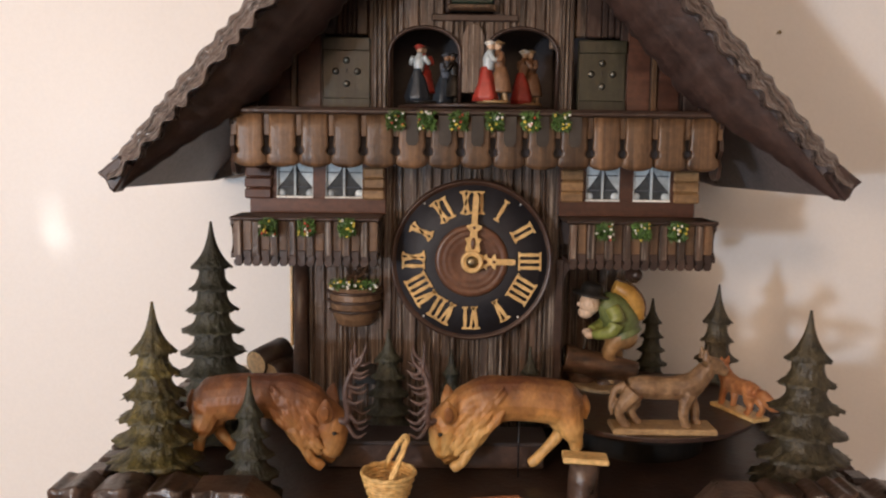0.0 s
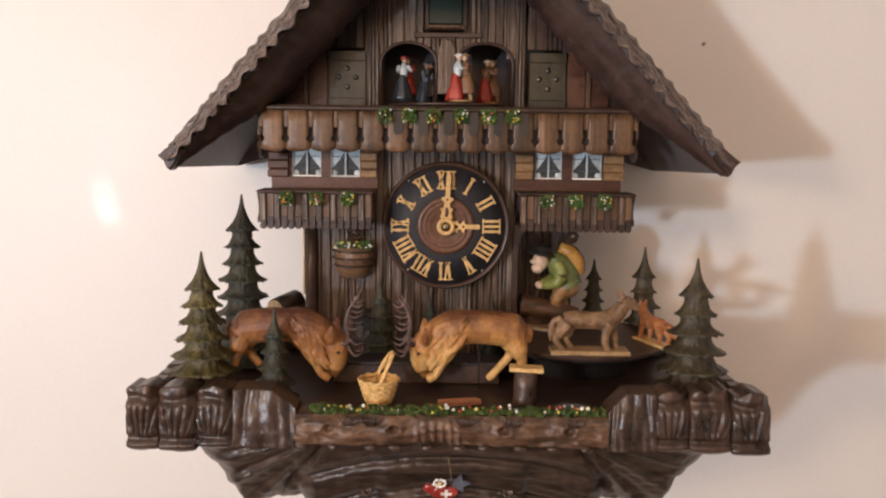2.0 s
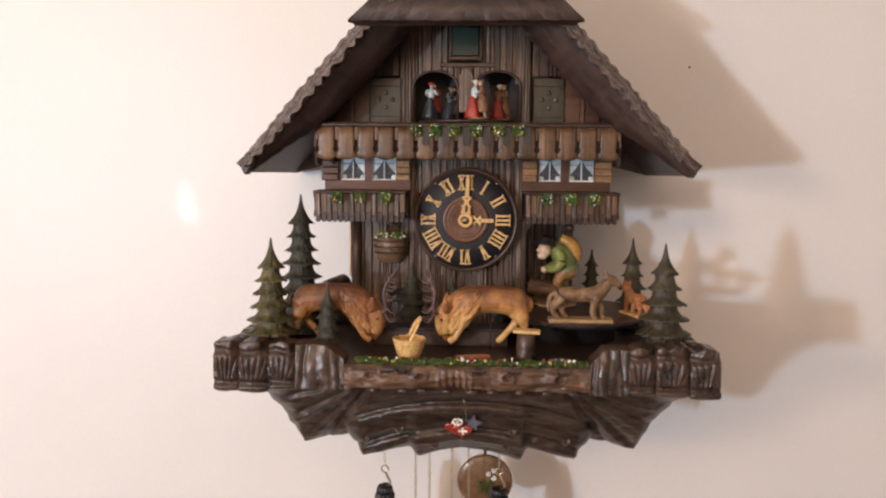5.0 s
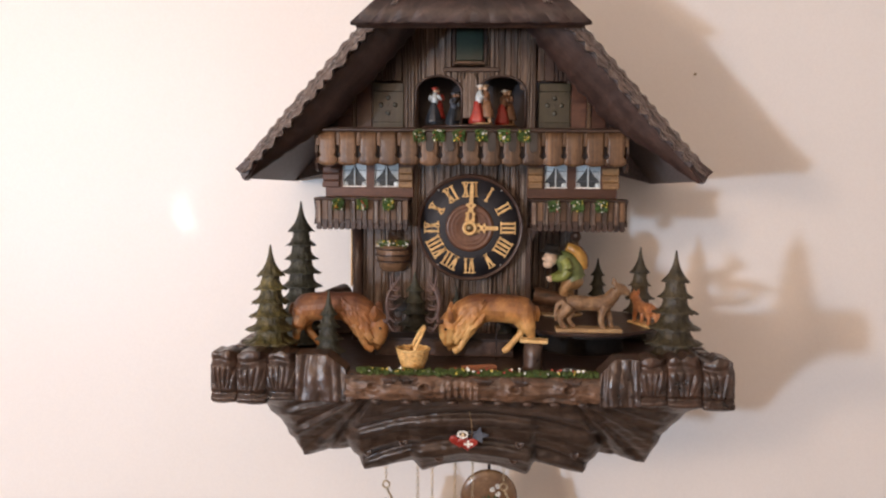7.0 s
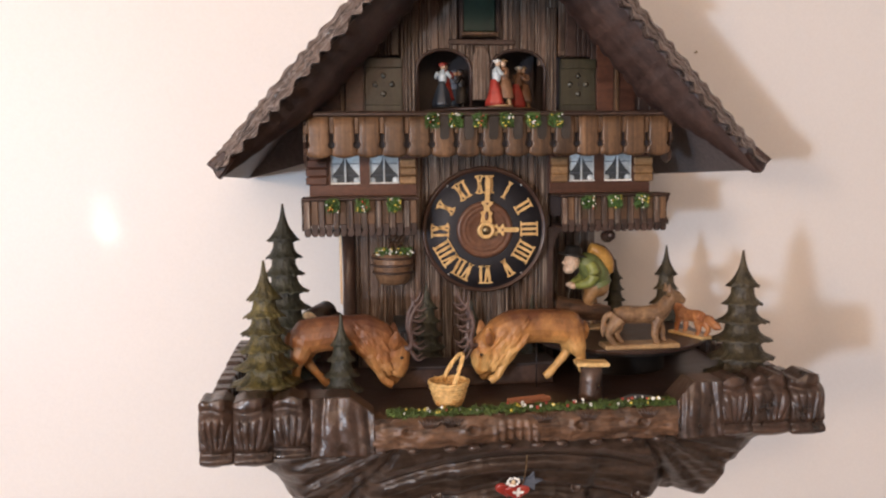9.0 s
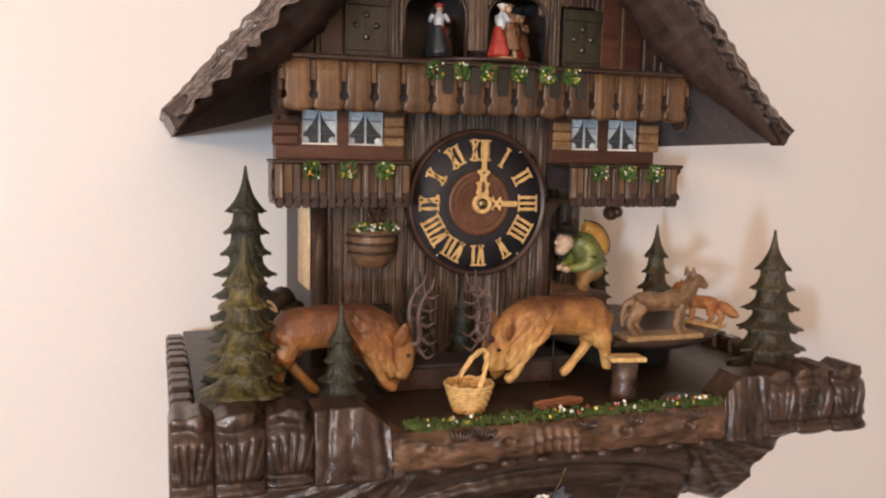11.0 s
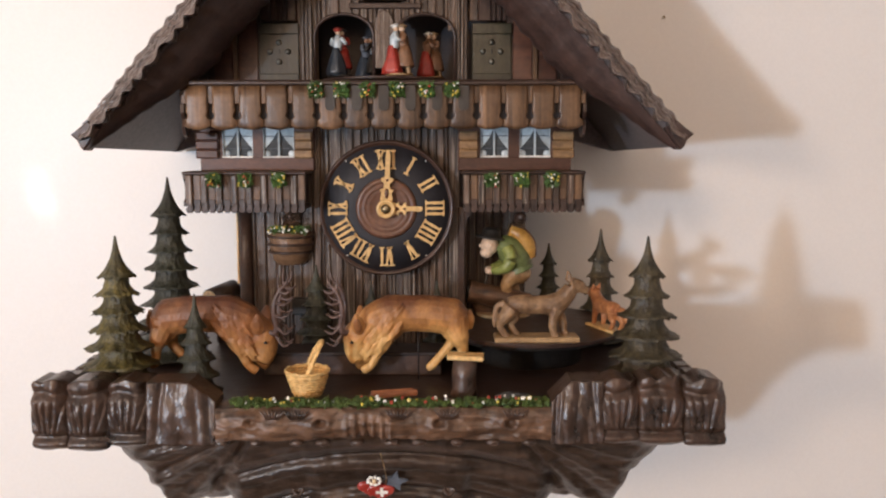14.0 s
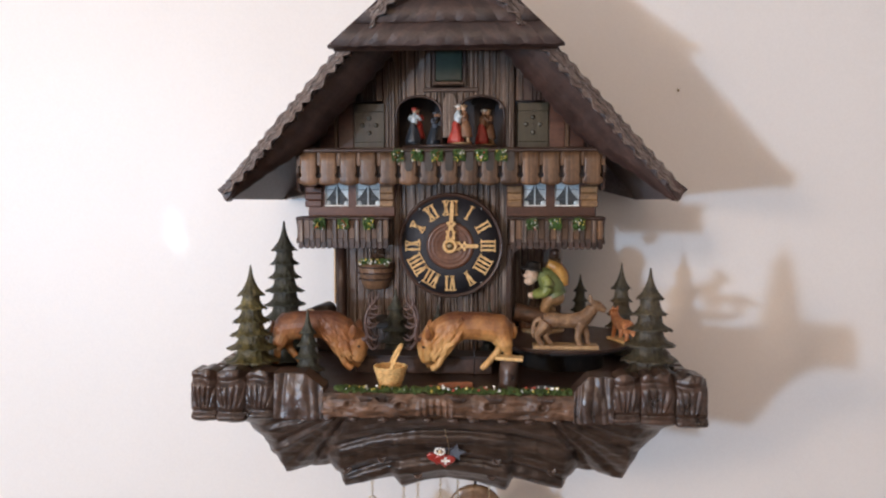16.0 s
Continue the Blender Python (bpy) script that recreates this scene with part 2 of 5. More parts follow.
    "crimson": material("red_painted_wood", (0.27, 0.022, 0.016), (0.44, 0.060, 0.040), 0.35, (60, 60, 60), 0.1),
    "brown_coat": material("brown_painted_wood", (0.14, 0.07, 0.035), (0.28, 0.15, 0.08), 0.4, (60, 60, 60), 0.1),
    "blue": material("dark_blue_painted_wood", (0.015, 0.02, 0.03), (0.04, 0.05, 0.06), 0.4, (60, 60, 60), 0.1),
    "slate": material("slate_blue_felt", (0.06, 0.07, 0.09), (0.10, 0.115, 0.14), 0.8, (90, 90, 90), 0.2),
    "lacquer": material("brown_lacquered_disc", (0.10, 0.05, 0.025), (0.24, 0.14, 0.07), 0.22, (40, 40, 40), 0.1, coat=0.5),
    "paint": material("warm_white_wall_paint", (0.80, 0.775, 0.74), (0.83, 0.805, 0.77), 0.42, (3, 3, 3), 0.03, fine=300, vary=0.0, grain=0.015),
    "floorwood": material("brown_floor_boards", (0.16, 0.09, 0.05), (0.26, 0.16, 0.09), 0.4, (2, 30, 30), 0.1, fine=60, vary=0.1),
    "ceil": material("white_ceiling_paint", (0.74, 0.73, 0.70), (0.80, 0.79, 0.77), 0.7, (3, 3, 3), 0.03, fine=90, vary=0.0, grain=0.02),
}


# ---- building helpers ----
def thing(name, at, label="", category="", group="", kind=""):
    ob = new(name)
    ob.empty_display_size = 0.01
    ob.matrix_world = pose(*at)
    return tagged(ob, label, category, group, kind)


def root_place(ob):
    m = Matrix()
    while ob:
        m = ob.matrix_basis @ m if ob.parent is None else ob.matrix_parent_inverse @ ob.matrix_basis @ m
        ob = ob.parent
    return m


def part(name, bm, mat, parent=None, label="", smooth=False):
    """Links a bmesh, in world metres, as one mesh under a thing or a part. mat: a key or several."""
    me = bpy.data.meshes.new(name)
    bm.to_mesh(me)
    bm.free()
    for key in (mat if isinstance(mat, (list, tuple)) else [mat]):
        me.materials.append(M[key])
    if smooth:
        for p in me.polygons:
            p.use_smooth = True
    ob = new(name, me)
    if parent:
        ob.parent = parent
        ob.matrix_parent_inverse = root_place(parent).inverted()
    return tagged(ob, label)


def piece(name, me, m, parent):
    """One more object on a mesh that is shared, at the pose m."""
    ob = new(name, me)
    ob.parent = parent
    ob.matrix_parent_inverse = root_place(parent).inverted()
    ob.matrix_basis = m
    return ob


def mesh_of(bm, name, mat):
    me = bpy.data.meshes.new(name)
    bm.to_mesh(me)
    bm.free()
    me.materials.append(M[mat])
    return me


def B():
    return bmesh.new()


def box(bm, x0, x1, y0, y1, z0, z1, bevel=0.0006, idx=0, m=None):
    t = B()
    r = bmesh.ops.create_cube(t, size=1.0)
    bmesh.ops.scale(t, vec=(x1 - x0, y1 - y0, z1 - z0), verts=r["verts"])
    bmesh.ops.translate(t, vec=((x0 + x1) / 2, (y0 + y1) / 2, (z0 + z1) / 2), verts=r["verts"])
    if bevel:
        bmesh.ops.bevel(t, geom=list(t.edges), offset=bevel, segments=1, affect="EDGES", profile=0.5)
    return merge(bm, t, idx, m)


def merge(bm, t, idx=0, m=None):
    if m is not None:
        bmesh.ops.transform(t, matrix=m, verts=t.verts)
    vs = [bm.verts.new(v.co) for v in t.verts]
    t.verts.index_update()
    for f in t.faces:
        try:
            nf = bm.faces.new([vs[v.index] for v in f.verts])
            nf.material_index, nf.smooth = idx or f.material_index, f.smooth
        except ValueError:
            pass
    t.free()
    return bm


def prism(bm, poly, y0, y1, idx=0, bevel=0.0, m=None):
    """A closed outline of (x, z) pushed from y0 (front) to y1."""
    t = B()
    a = [t.verts.new((x, y0, z)) for x, z in poly]
    f = t.faces.new(a)
    ext = bmesh.ops.extrude_face_region(t, geom=[f])
    bmesh.ops.translate(t, vec=(0, y1 - y0, 0), verts=[v for v in ext["geom"] if isinstance(v, bmesh.types.BMVert)])
    bmesh.ops.recalc_face_normals(t, faces=t.faces)
    if bevel:
        bmesh.ops.bevel(t, geom=[e for e in t.edges if abs(e.verts[0].co.y - y0) < 1e-7 and abs(e.verts[1].co.y - y0) < 1e-7], offset=bevel, segments=1, affect="EDGES")
    return merge(bm, t, idx, m)


def lathe(bm, profile, segs=24, at=(0, 0, 0), idx=0, m=None, smooth=True, wob=0.0, arc=(0, 2 * math.pi)):
    """Profile of (r, z) turned about z."""
    t = B()
    full = abs(arc[1] - arc[0] - 2 * math.pi) < 1e-6
    rings = []
    for r, z in profile:
        n = segs if full else segs + 1
        ring = []
        for k in range(n):
            a = arc[0] + (arc[1] - arc[0]) * k / segs
            rr = r * (1 + wob * (noise.noise((3 * math.cos(a) + at[0] * 90, 3 * math.sin(a), z * 120)))) if wob else r
            ring.append(t.verts.new((at[0] + rr * math.cos(a), at[1] + rr * math.sin(a), at[2] + z)))
        rings.append(ring)
    for a, b in zip(rings, rings[1:]):
        n = len(a)
        for k in range(n if full else n - 1):
            f = t.faces.new((a[k], a[(k + 1) % n], b[(k + 1) % n], b[k]))
            f.smooth = smooth
    if full:
        for ring, flip in ((rings[0], True), (rings[-1], False)):
            t.faces.new(ring[::-1] if flip else ring)
    bmesh.ops.recalc_face_normals(t, faces=t.faces)
    return merge(bm, t, idx, m)


def tube(bm, pts, radii, segs=8, idx=0):
    """A round limb through points, with a radius at each."""
    pts = [Vector(p) for p in pts]
    if not isinstance(radii, (list, tuple)):
        radii = [radii] * len(pts)
    t = B()
    rings, up = [], Vector((0.13, 0.27, 0.95)).normalized()
    for k, p in enumerate(pts):
        d = (pts[min(k + 1, len(pts) - 1)] - pts[max(k - 1, 0)]).normalized()
        side = d.cross(up)
        if side.length < 0.15:
            side = d.cross(Vector((1, 0, 0)))
        side.normalize()
        other = d.cross(side)
        rings.append([t.verts.new(p + radii[k] * (math.cos(a) * side + math.sin(a) * other)) for a in [2 * math.pi * j / segs for j in range(segs)]])
    for a, b in zip(rings, rings[1:]):
        for j in range(segs):
            f = t.faces.new((a[j], a[(j + 1) % segs], b[(j + 1) % segs], b[j]))
            f.smooth = True
    t.faces.new(rings[0][::-1]), t.faces.new(rings[-1])
    bmesh.ops.recalc_face_normals(t, faces=t.faces)
    return merge(bm, t, idx)


def limb(bm, pts, radii, segs=14, idx=0, steps=5):
    """A limb along a smooth curve through the points."""
    P = [Vector(p) for p in pts]
    out, rad = [], []
    for k in range(len(P) - 1):
        p0, p1, p2, p3 = P[max(k - 1, 0)], P[k], P[k + 1], P[min(k + 2, len(P) - 1)]
        for j in range(steps + (k == len(P) - 2)):
            u = j / steps
            out.append(0.5 * ((2 * p1) + (p2 - p0) * u + (2 * p0 - 5 * p1 + 4 * p2 - p3) * u * u + (3 * p1 - p0 - 3 * p2 + p3) * u ** 3))
            h = u * u * (3 - 2 * u)
            rad.append(radii[k] * (1 - h) + radii[k + 1] * h)
    return tube(bm, out, rad, segs, idx)


def ball(bm, c, r, idx=0, sub=2, rot=None):
    t = B()
    bmesh.ops.create_icosphere(t, subdivisions=sub, radius=1.0)
    r = r if isinstance(r, (tuple, list)) else (r, r, r)
    for f in t.faces:
        f.smooth = True
    m = Matrix.Translation(c) @ (rot or Matrix()) @ Matrix.Diagonal((*r, 1))
    return merge(bm, t, idx, m)


def carve(ob, voxel, smooth=6):
    """Melts overlapping limbs into one carved body."""
    mod = ob.modifiers.new("blend", "REMESH")
    mod.mode, mod.voxel_size, mod.use_smooth_shade = "VOXEL", voxel, True
    if smooth:
        s = ob.modifiers.new("soften", "SMOOTH")
        s.iterations, s.factor = smooth, 0.5
    return ob


# ---- the room ----
WALL = 0.208
for name, dims, mat, label in (
    ("wall_north", (-2.6, 2.6, WALL, WALL + 0.1, -1.6, 1.0), "paint", "plain warm white painted wall"),
    ("wall_south", (-2.6, 2.6, -3.1, -3.0, -1.6, 1.0), "paint", "plain warm white painted wall"),
    ("wall_west", (-2.6, -2.5, -3.0, WALL, -1.6, 1.0), "paint", "plain warm white painted wall"),
    ("wall_east", (2.5, 2.6, -3.0, WALL, -1.6, 1.0), "paint", "plain warm white painted wall"),
    ("floor", (-2.6, 2.6, -3.1, WALL + 0.1, -1.7, -1.6), "floorwood", "brown wooden floor"),
    ("ceiling", (-2.6, 2.6, -3.1, WALL + 0.1, 1.0, 1.1), "ceil", "plain white ceiling"),
):
    bm = box(B(), *dims, bevel=0)
    tagged(part(name, bm, mat), label, name.split("_")[0], kind="structure")
nail = thing("nail", (0.3123, WALL, 0.207), "small dull brass nail in the white wall", "nail")
part("shank", lathe(B(), [(0.0008, 0), (0.0008, 0.006)], 8, m=Matrix.Translation((0.3123, WALL, 0.207)) @ pose(0, 0, 0, 90)), "brass", nail)
part("nail_head", lathe(B(), [(0.0014, 0.006), (0.0018, 0.0066), (0.0012, 0.0072)], 10, m=Matrix.Translation((0.3123, WALL, 0.207)) @ pose(0, 0, 0, 90)), "brass", nail)

# ---- the clock's house ----
clock = thing("cuckoo_clock", (0, WALL, -0.14), "large carved dark wooden chalet cuckoo clock hanging on the wall", "clock")
FRONT = 0.012           # face of the boarded wall
DECK = -0.142
random.seed(4)


def roof_z(x, inset=0.0):
    return 0.3655 - inset - abs(x) * 1.118


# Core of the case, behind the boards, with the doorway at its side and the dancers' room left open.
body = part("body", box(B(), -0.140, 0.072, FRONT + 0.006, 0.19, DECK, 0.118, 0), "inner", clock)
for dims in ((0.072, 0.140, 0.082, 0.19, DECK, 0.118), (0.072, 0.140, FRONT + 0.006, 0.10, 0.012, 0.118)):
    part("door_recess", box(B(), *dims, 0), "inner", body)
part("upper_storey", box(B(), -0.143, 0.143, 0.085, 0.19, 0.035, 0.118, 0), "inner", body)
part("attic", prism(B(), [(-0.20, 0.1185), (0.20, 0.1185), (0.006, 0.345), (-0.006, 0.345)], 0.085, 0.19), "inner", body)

# Upright boards: each x takes the stretches of height that are wall.
arch_l, arch_r = (-0.0667, -0.0112), (0.0088, 0.0655)


def arch_top(x, a):
    mid, half = (a[0] + a[1]) / 2, (a[1] - a[0]) / 2
    u = min(abs(x - mid) / half, 1)
    return 0.163 + 0.0195 * math.sqrt(1 - u * u)


def stretches(x):
    out = []
    if -0.133 < x < 0.070:
        out.append((DECK, 0.118))
    top = roof_z(x, 0.018)
    low = 0.1185
    for a in (arch_l, arch_r):
        if a[0] < x < a[1]:
            low = arch_top(x, a)
    if 0.0805 < abs(x) < 0.1195:
        low = 0.176
    if a[0] - 0.021 < x < a[0] and low < 0.13:
        low = 0.133
    if -0.0215 < x < 0.0158:
        if low < 0.192:
            out.append((low, 0.192))
        low = 0.240
    if top > low + 0.004:
        out.append((low, top))
    return out


x = -0.1435
planks = []
while x < 0.19:
    w = random.choice((0.0035, 0.005, 0.0075, 0.0095, 0.012))
    for z0, z1 in stretches(x + w / 2):
        planks.append((x, w, z0, z1))
    x += w
x = -0.195
while x < -0.1435:
    w = 0.0085
    for z0, z1 in stretches(x + w / 2):
        planks.append((x, w, z0, z1))
    x += w
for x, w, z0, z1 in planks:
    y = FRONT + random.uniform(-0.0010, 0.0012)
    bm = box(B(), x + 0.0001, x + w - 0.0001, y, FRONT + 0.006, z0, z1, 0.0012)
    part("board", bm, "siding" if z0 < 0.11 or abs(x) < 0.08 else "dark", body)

# Corner post at the side, doorway posts and lintel.
part("corner_post", lathe(B(), [(0.0066, 0), (0.0072, 0.04), (0.0062, 0.09), (0.007, 0.14)], 10, (-0.1385, FRONT + 0.004, DECK), wob=0.15), "dark", body)
bm = B()
box(bm, 0.0685, 0.0755, FRONT - 0.001, FRONT + 0.012, DECK, 0.001, 0.0012)
part("door_post", bm, "dark", body)
for k in range(8):
    x = 0.0722 + 0.0086 * k
    part("recess_board", box(B(), x, x + 0.0084, 0.0765 + random.uniform(0, 0.0012), 0.0825, DECK, 0.0115, 0.0010), "siding", body)
part("recess_side", box(B(), 0.0700, 0.0722, FRONT + 0.011, 0.0825, DECK, 0.0115, 0.0004), "dark", body)
pts = [(0.0755, 0.0030), (0.1000, 0.0030)] + [(0.1000 - 0.0245 * math.sin(radians(g)), -0.0215 + 0.0235 * math.cos(radians(g))) for g in range(0, 91, 10)]
part("door_brace", prism(B(), pts, FRONT, FRONT + 0.01), "dark", body)
bm = ball(B(), (0.127, -0.008, -0.009), (0.0065, 0.010, 0.0065))
ball(bm, (0.127, -0.020, -0.007), (0.0050, 0.0050, 0.0050))
part("beam_end", bm, "dark", body)
part("side_strip", box(B(), -0.1475, -0.1455, 0.015, 0.07, -0.075, -0.004, 0.0005), "raw", body, "strip of raw pale wood")

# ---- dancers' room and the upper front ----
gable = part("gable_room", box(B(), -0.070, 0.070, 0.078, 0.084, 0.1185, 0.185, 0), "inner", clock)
part("stage", lathe(B(), [(0.060, 0.1190), (0.060, 0.1215)], 32, (0, 0.02, 0)), "dark", gable)
for a in (arch_l, arch_r):
    pts = [(a[0], FRONT, 0.119)]
    for k in range(13):
        g = math.pi * (1 - k / 12)
        pts.append(((a[0] + a[1]) / 2 + (a[1] - a[0]) / 2 * math.cos(g), FRONT - 0.001, 0.163 + 0.0195 * math.sin(g)))
    pts.append((a[1], FRONT, 0.119))
    part("arch_trim", tube(B(), pts, 0.0016, 6), "dark", gable)
for x0, x1 in ((-0.0795, -0.0685), (0.0675, 0.0775)):
    bm = B()
    for k in range(3):
        box(bm, x0 + (x1 - x0) * k / 3, x0 + (x1 - x0) * (k + 0.9) / 3, FRONT - 0.005 + 0.0015 * (k % 2), FRONT + 0.002, 0.118, min(0.225, roof_z(x0, 0.04)), 0.0008)
    part("trim_post", bm, "siding", gable)
part("middle_panel", prism(B(), [(-0.0098, 0.132), (0.0076, 0.132), (0.0076, 0.176), (0.004, 0.184), (-0.001, 0.1855), (-0.006, 0.184), (-0.0098, 0.176)], FRONT - 0.004, FRONT, bevel=0.0006), "siding", gable, "weathered light brown panel between the arches")
part("arch_header", box(B(), -0.034, 0.034, FRONT - 0.003, FRONT + 0.001, 0.1872, 0.1925, 0.0008), "dark", gable)
bird = part("bird_door", box(B(), -0.0200, 0.0143, FRONT - 0.002, FRONT + 0.003, 0.2005, 0.2395, 0.0012), "deep_green", gable, "closed dark green painted cuckoo door")
bm = box(B(), -0.0215, 0.0158, FRONT - 0.011, FRONT + 0.001, 0.1945, 0.1990, 0.0008)
box(bm, -0.0185, 0.0128, FRONT - 0.0135, FRONT - 0.011, 0.1955, 0.1985, 0.0005)
part("ledge", bm, "walnut", bird)
for x0 in (-0.0232, 0.0147):
    part("jamb", box(B(), x0, x0 + 0.0045, FRONT - 0.004, FRONT + 0.001, 0.1935, 0.2415, 0.0008), "dark", bird)

for side in (-1, 1):
    x0, x1 = sorted((side * 0.0815, side * 0.1190))
    sh = part("gable_shutter", box(B(), x0, x1, FRONT - 0.003, FRONT + 0.002, 0.1185, 0.1735, 0.0008), "shutter", gable, "dark olive shutter with four round dull studs")
    part("top_rail", box(B(), x0, x1, FRONT - 0.005, FRONT - 0.003, 0.1635, 0.1735, 0.0006), "shutter", sh)
    part("bottom_rail", box(B(), x0, x1, FRONT - 0.005, FRONT - 0.003, 0.1185, 0.127, 0.0006), "shutter", sh)
    cx = (x0 + x1) / 2
    for dx, dz in ((0, 0.0085), (-0.0085, 0), (0.0085, 0), (0, -0.0095)):
        part("stud", ball(B(), (cx + dx, FRONT - 0.0035, 0.1475 + dz), (0.0028, 0.002, 0.0028)), "pewter", sh)
    part("keyhole", box(B(), cx - 0.0007, cx + 0.0007, FRONT - 0.0038, FRONT - 0.0029, 0.1455, 0.1495, 0.0002), "hat", sh)
    for xx, w, mat in ((0.1205, 0.018, "red"), (0.1395, 0.004, "walnut"), (0.1440, 0.018, "red")):
        a, b = sorted((side * xx, side * (xx + w)))
        top = roof_z(side * (xx + w), 0.020)
        part("panel", prism(B(), [(a, 0.1185), (b, 0.1185), (b, roof_z(b, 0.02)), (a, roof_z(a, 0.02))], FRONT - (0.005 if mat == "walnut" else 0.002), FRONT + 0.001, bevel=0.0005), mat, gable)

# ---- balconies ----
def balcony_board(x, w, z0, z1, bite_z, bite, gap, sag, y, back):
    """One board with a rounded front: waist above, a half hole in each side, full width below, rounded foot."""
    def inset(z):
        q = abs(z - bite_z) / bite
        hole = 0.95 * bite * math.sqrt(max(0, 1 - q * q))
        return max(hole, 0.0002 if z < bite_z else gap * min(1, (z - bite_z) / (1.2 * bite)))

    t = B()
    levels = [z1, bite_z + 4.2 * bite, bite_z + 2.2 * bite] + [bite_z + bite * math.cos(math.pi * k / 8) for k in range(9)] + [z0 + 0.005, None]
    nx = 10
    front, rear = [], []
    for z in levels:
        e = 0.0002 if z is None else inset(z)
        row, hind = [], []
        for i in range(nx + 1):
            u = i / nx
            px = x + e + (w - 2 * e) * u
            g = (px - x - w / 2) / (w / 2)
            zz = z0 + 0.005 - sag * math.sin(math.pi * u) ** 0.6 if z is None else z
            row.append(t.verts.new((px, y - 0.0017 * math.sqrt(max(0, 1 - 0.98 * g * g)) + (0.0012 if z is None else 0), zz)))
            hind.append(t.verts.new((px, back, zz)))
        front.append(row), rear.append(hind)
    for a, b, c, d in zip(front, front[1:], rear, rear[1:]):
        for i in range(nx):
            t.faces.new((a[i], a[i + 1], b[i + 1], b[i])).smooth = True
        for i in (0, nx):
            t.faces.new((a[i], b[i], d[i], c[i]))
    for i in range(nx):
        for r0, r1 in ((front[0], rear[0]), (front[-1], rear[-1])):
            t.faces.new((r0[i], r0[i + 1], r1[i + 1], r1[i]))
    bmesh.ops.recalc_face_normals(t, faces=t.faces)
    return t


BY = -0.044
balcony = part("upper_balcony", box(B(), -0.173, 0.175, BY + 0.006, FRONT + 0.012, 0.112, 0.118, 0.0008), "dark", clock, "wide walnut balcony under the gable")
part("rail", box(B(), -0.1785, 0.1805, BY - 0.0035, BY + 0.008, 0.1125, 0.1165, 0.0012), "dark", balcony)
# black sheet behind the holes; their shade is its colour
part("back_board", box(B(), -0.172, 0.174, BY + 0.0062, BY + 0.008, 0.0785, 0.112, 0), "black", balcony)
n, x0, step = 15, -0.1772, 0.3562 / 15
for k in range(n):
    x = x0 + k * step
    mid = 5 <= k <= 10
    part("board", balcony_board(x, step, 0.0720, 0.1125, 0.0860, 0.0036, 0.0023, 0.0034, BY + 0.0012 + random.uniform(-0.0006, 0.0006), BY + 0.0055), "walnut", balcony)
    if mid:
        # flat black piece, no cut; the slot's shade is painted by its colour
        slot = [(x + step * 0.32, 0.1122), (x + step * 0.32, 0.0935), (x + step * 0.40, 0.0905), (x + step * 0.62, 0.0905), (x + step * 0.70, 0.0935), (x + step * 0.70, 0.1122)]
        part("inlay", prism(B(), slot, BY - 0.0022, BY + 0.0005), "hat", balcony)
for k in range(n + 1):
    x = x0 + k * step
    bm = box(B(), x - 0.0024, x + 0.0024, BY + 0.002, BY + 0.0058, 0.0965, 0.1125, 0.0006)
    part("batten", bm, "walnut", balcony)
for xs in (-0.1800, 0.1790):
    prof = [(BY + 0.001, 0.1125), (BY + 0.001, 0.1060), (BY + 0.005, 0.1010), (BY + 0.002, 0.0960), (BY + 0.001, 0.0890), (BY + 0.006, 0.0830), (BY + 0.003, 0.0770), (BY + 0.006, 0.0690), (BY + 0.014, 0.0665), (BY + 0.022, 0.0700), (BY + 0.026, 0.0760), (BY + 0.048, 0.0760), (BY + 0.048, 0.1125)]
    t = B()
    va, vb = [t.verts.new((xs, y, z)) for y, z in prof], [t.verts.new((xs + 0.0030, y, z)) for y, z in prof]
    t.faces.new(va), t.faces.new(vb[::-1])
    for k in range(len(prof)):
        t.faces.new((va[k], vb[k], vb[(k + 1) % len(prof)], va[(k + 1) % len(prof)]))
    bmesh.ops.recalc_face_normals(t, faces=t.faces)
    part("scrolled_side", t, "dark", balcony)

LY = -0.033
for side in (-1, 1):
    low = part("lower_balcony", box(B(), *sorted((side * 0.0735, side * 0.1795)), LY + 0.006, FRONT, 0.001, 0.004, 0), "dark", clock, "small walnut balcony with a notched lower edge")
    a, b = (-0.1835, -0.0705) if side < 0 else (0.0700, 0.1838)
    rail = part("rail", box(B(), a, b, LY - 0.003, FRONT - 0.008, 0.0332, 0.0362, 0.001), "dark", low)
    a, b = (-0.1812, -0.0722) if side < 0 else (0.0722, 0.1812)
    # shade between the slats is this board's dark colour
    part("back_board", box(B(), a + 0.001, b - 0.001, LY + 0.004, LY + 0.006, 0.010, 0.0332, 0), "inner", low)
    nb = 8
    st = (b - a) / nb
    for k in range(nb):
        x = a + k * st
        part("slat", box(B(), x + 0.0002, x + st * 0.46, LY - 0.001, LY + 0.004, 0.006, 0.0332, 0.0010), "siding", low)
        part("recess", box(B(), x + st * 0.46, x + st * 1.0, LY + 0.002, LY + 0.0045, 0.009, 0.0332, 0.0006), "walnut", low)
        for j in range(2):
            xx = x + j * st / 2
            poly = [(xx + 0.0003, 0.0105), (xx + 0.0003, 0.0045 + 0.001)]
            for q in range(1, 5):
                g = math.pi / 2 - math.pi * q / 5
                poly.append((xx + 0.0003 + 0.0012 * math.cos(g), 0.0042 + 0.0013 * math.sin(g)))
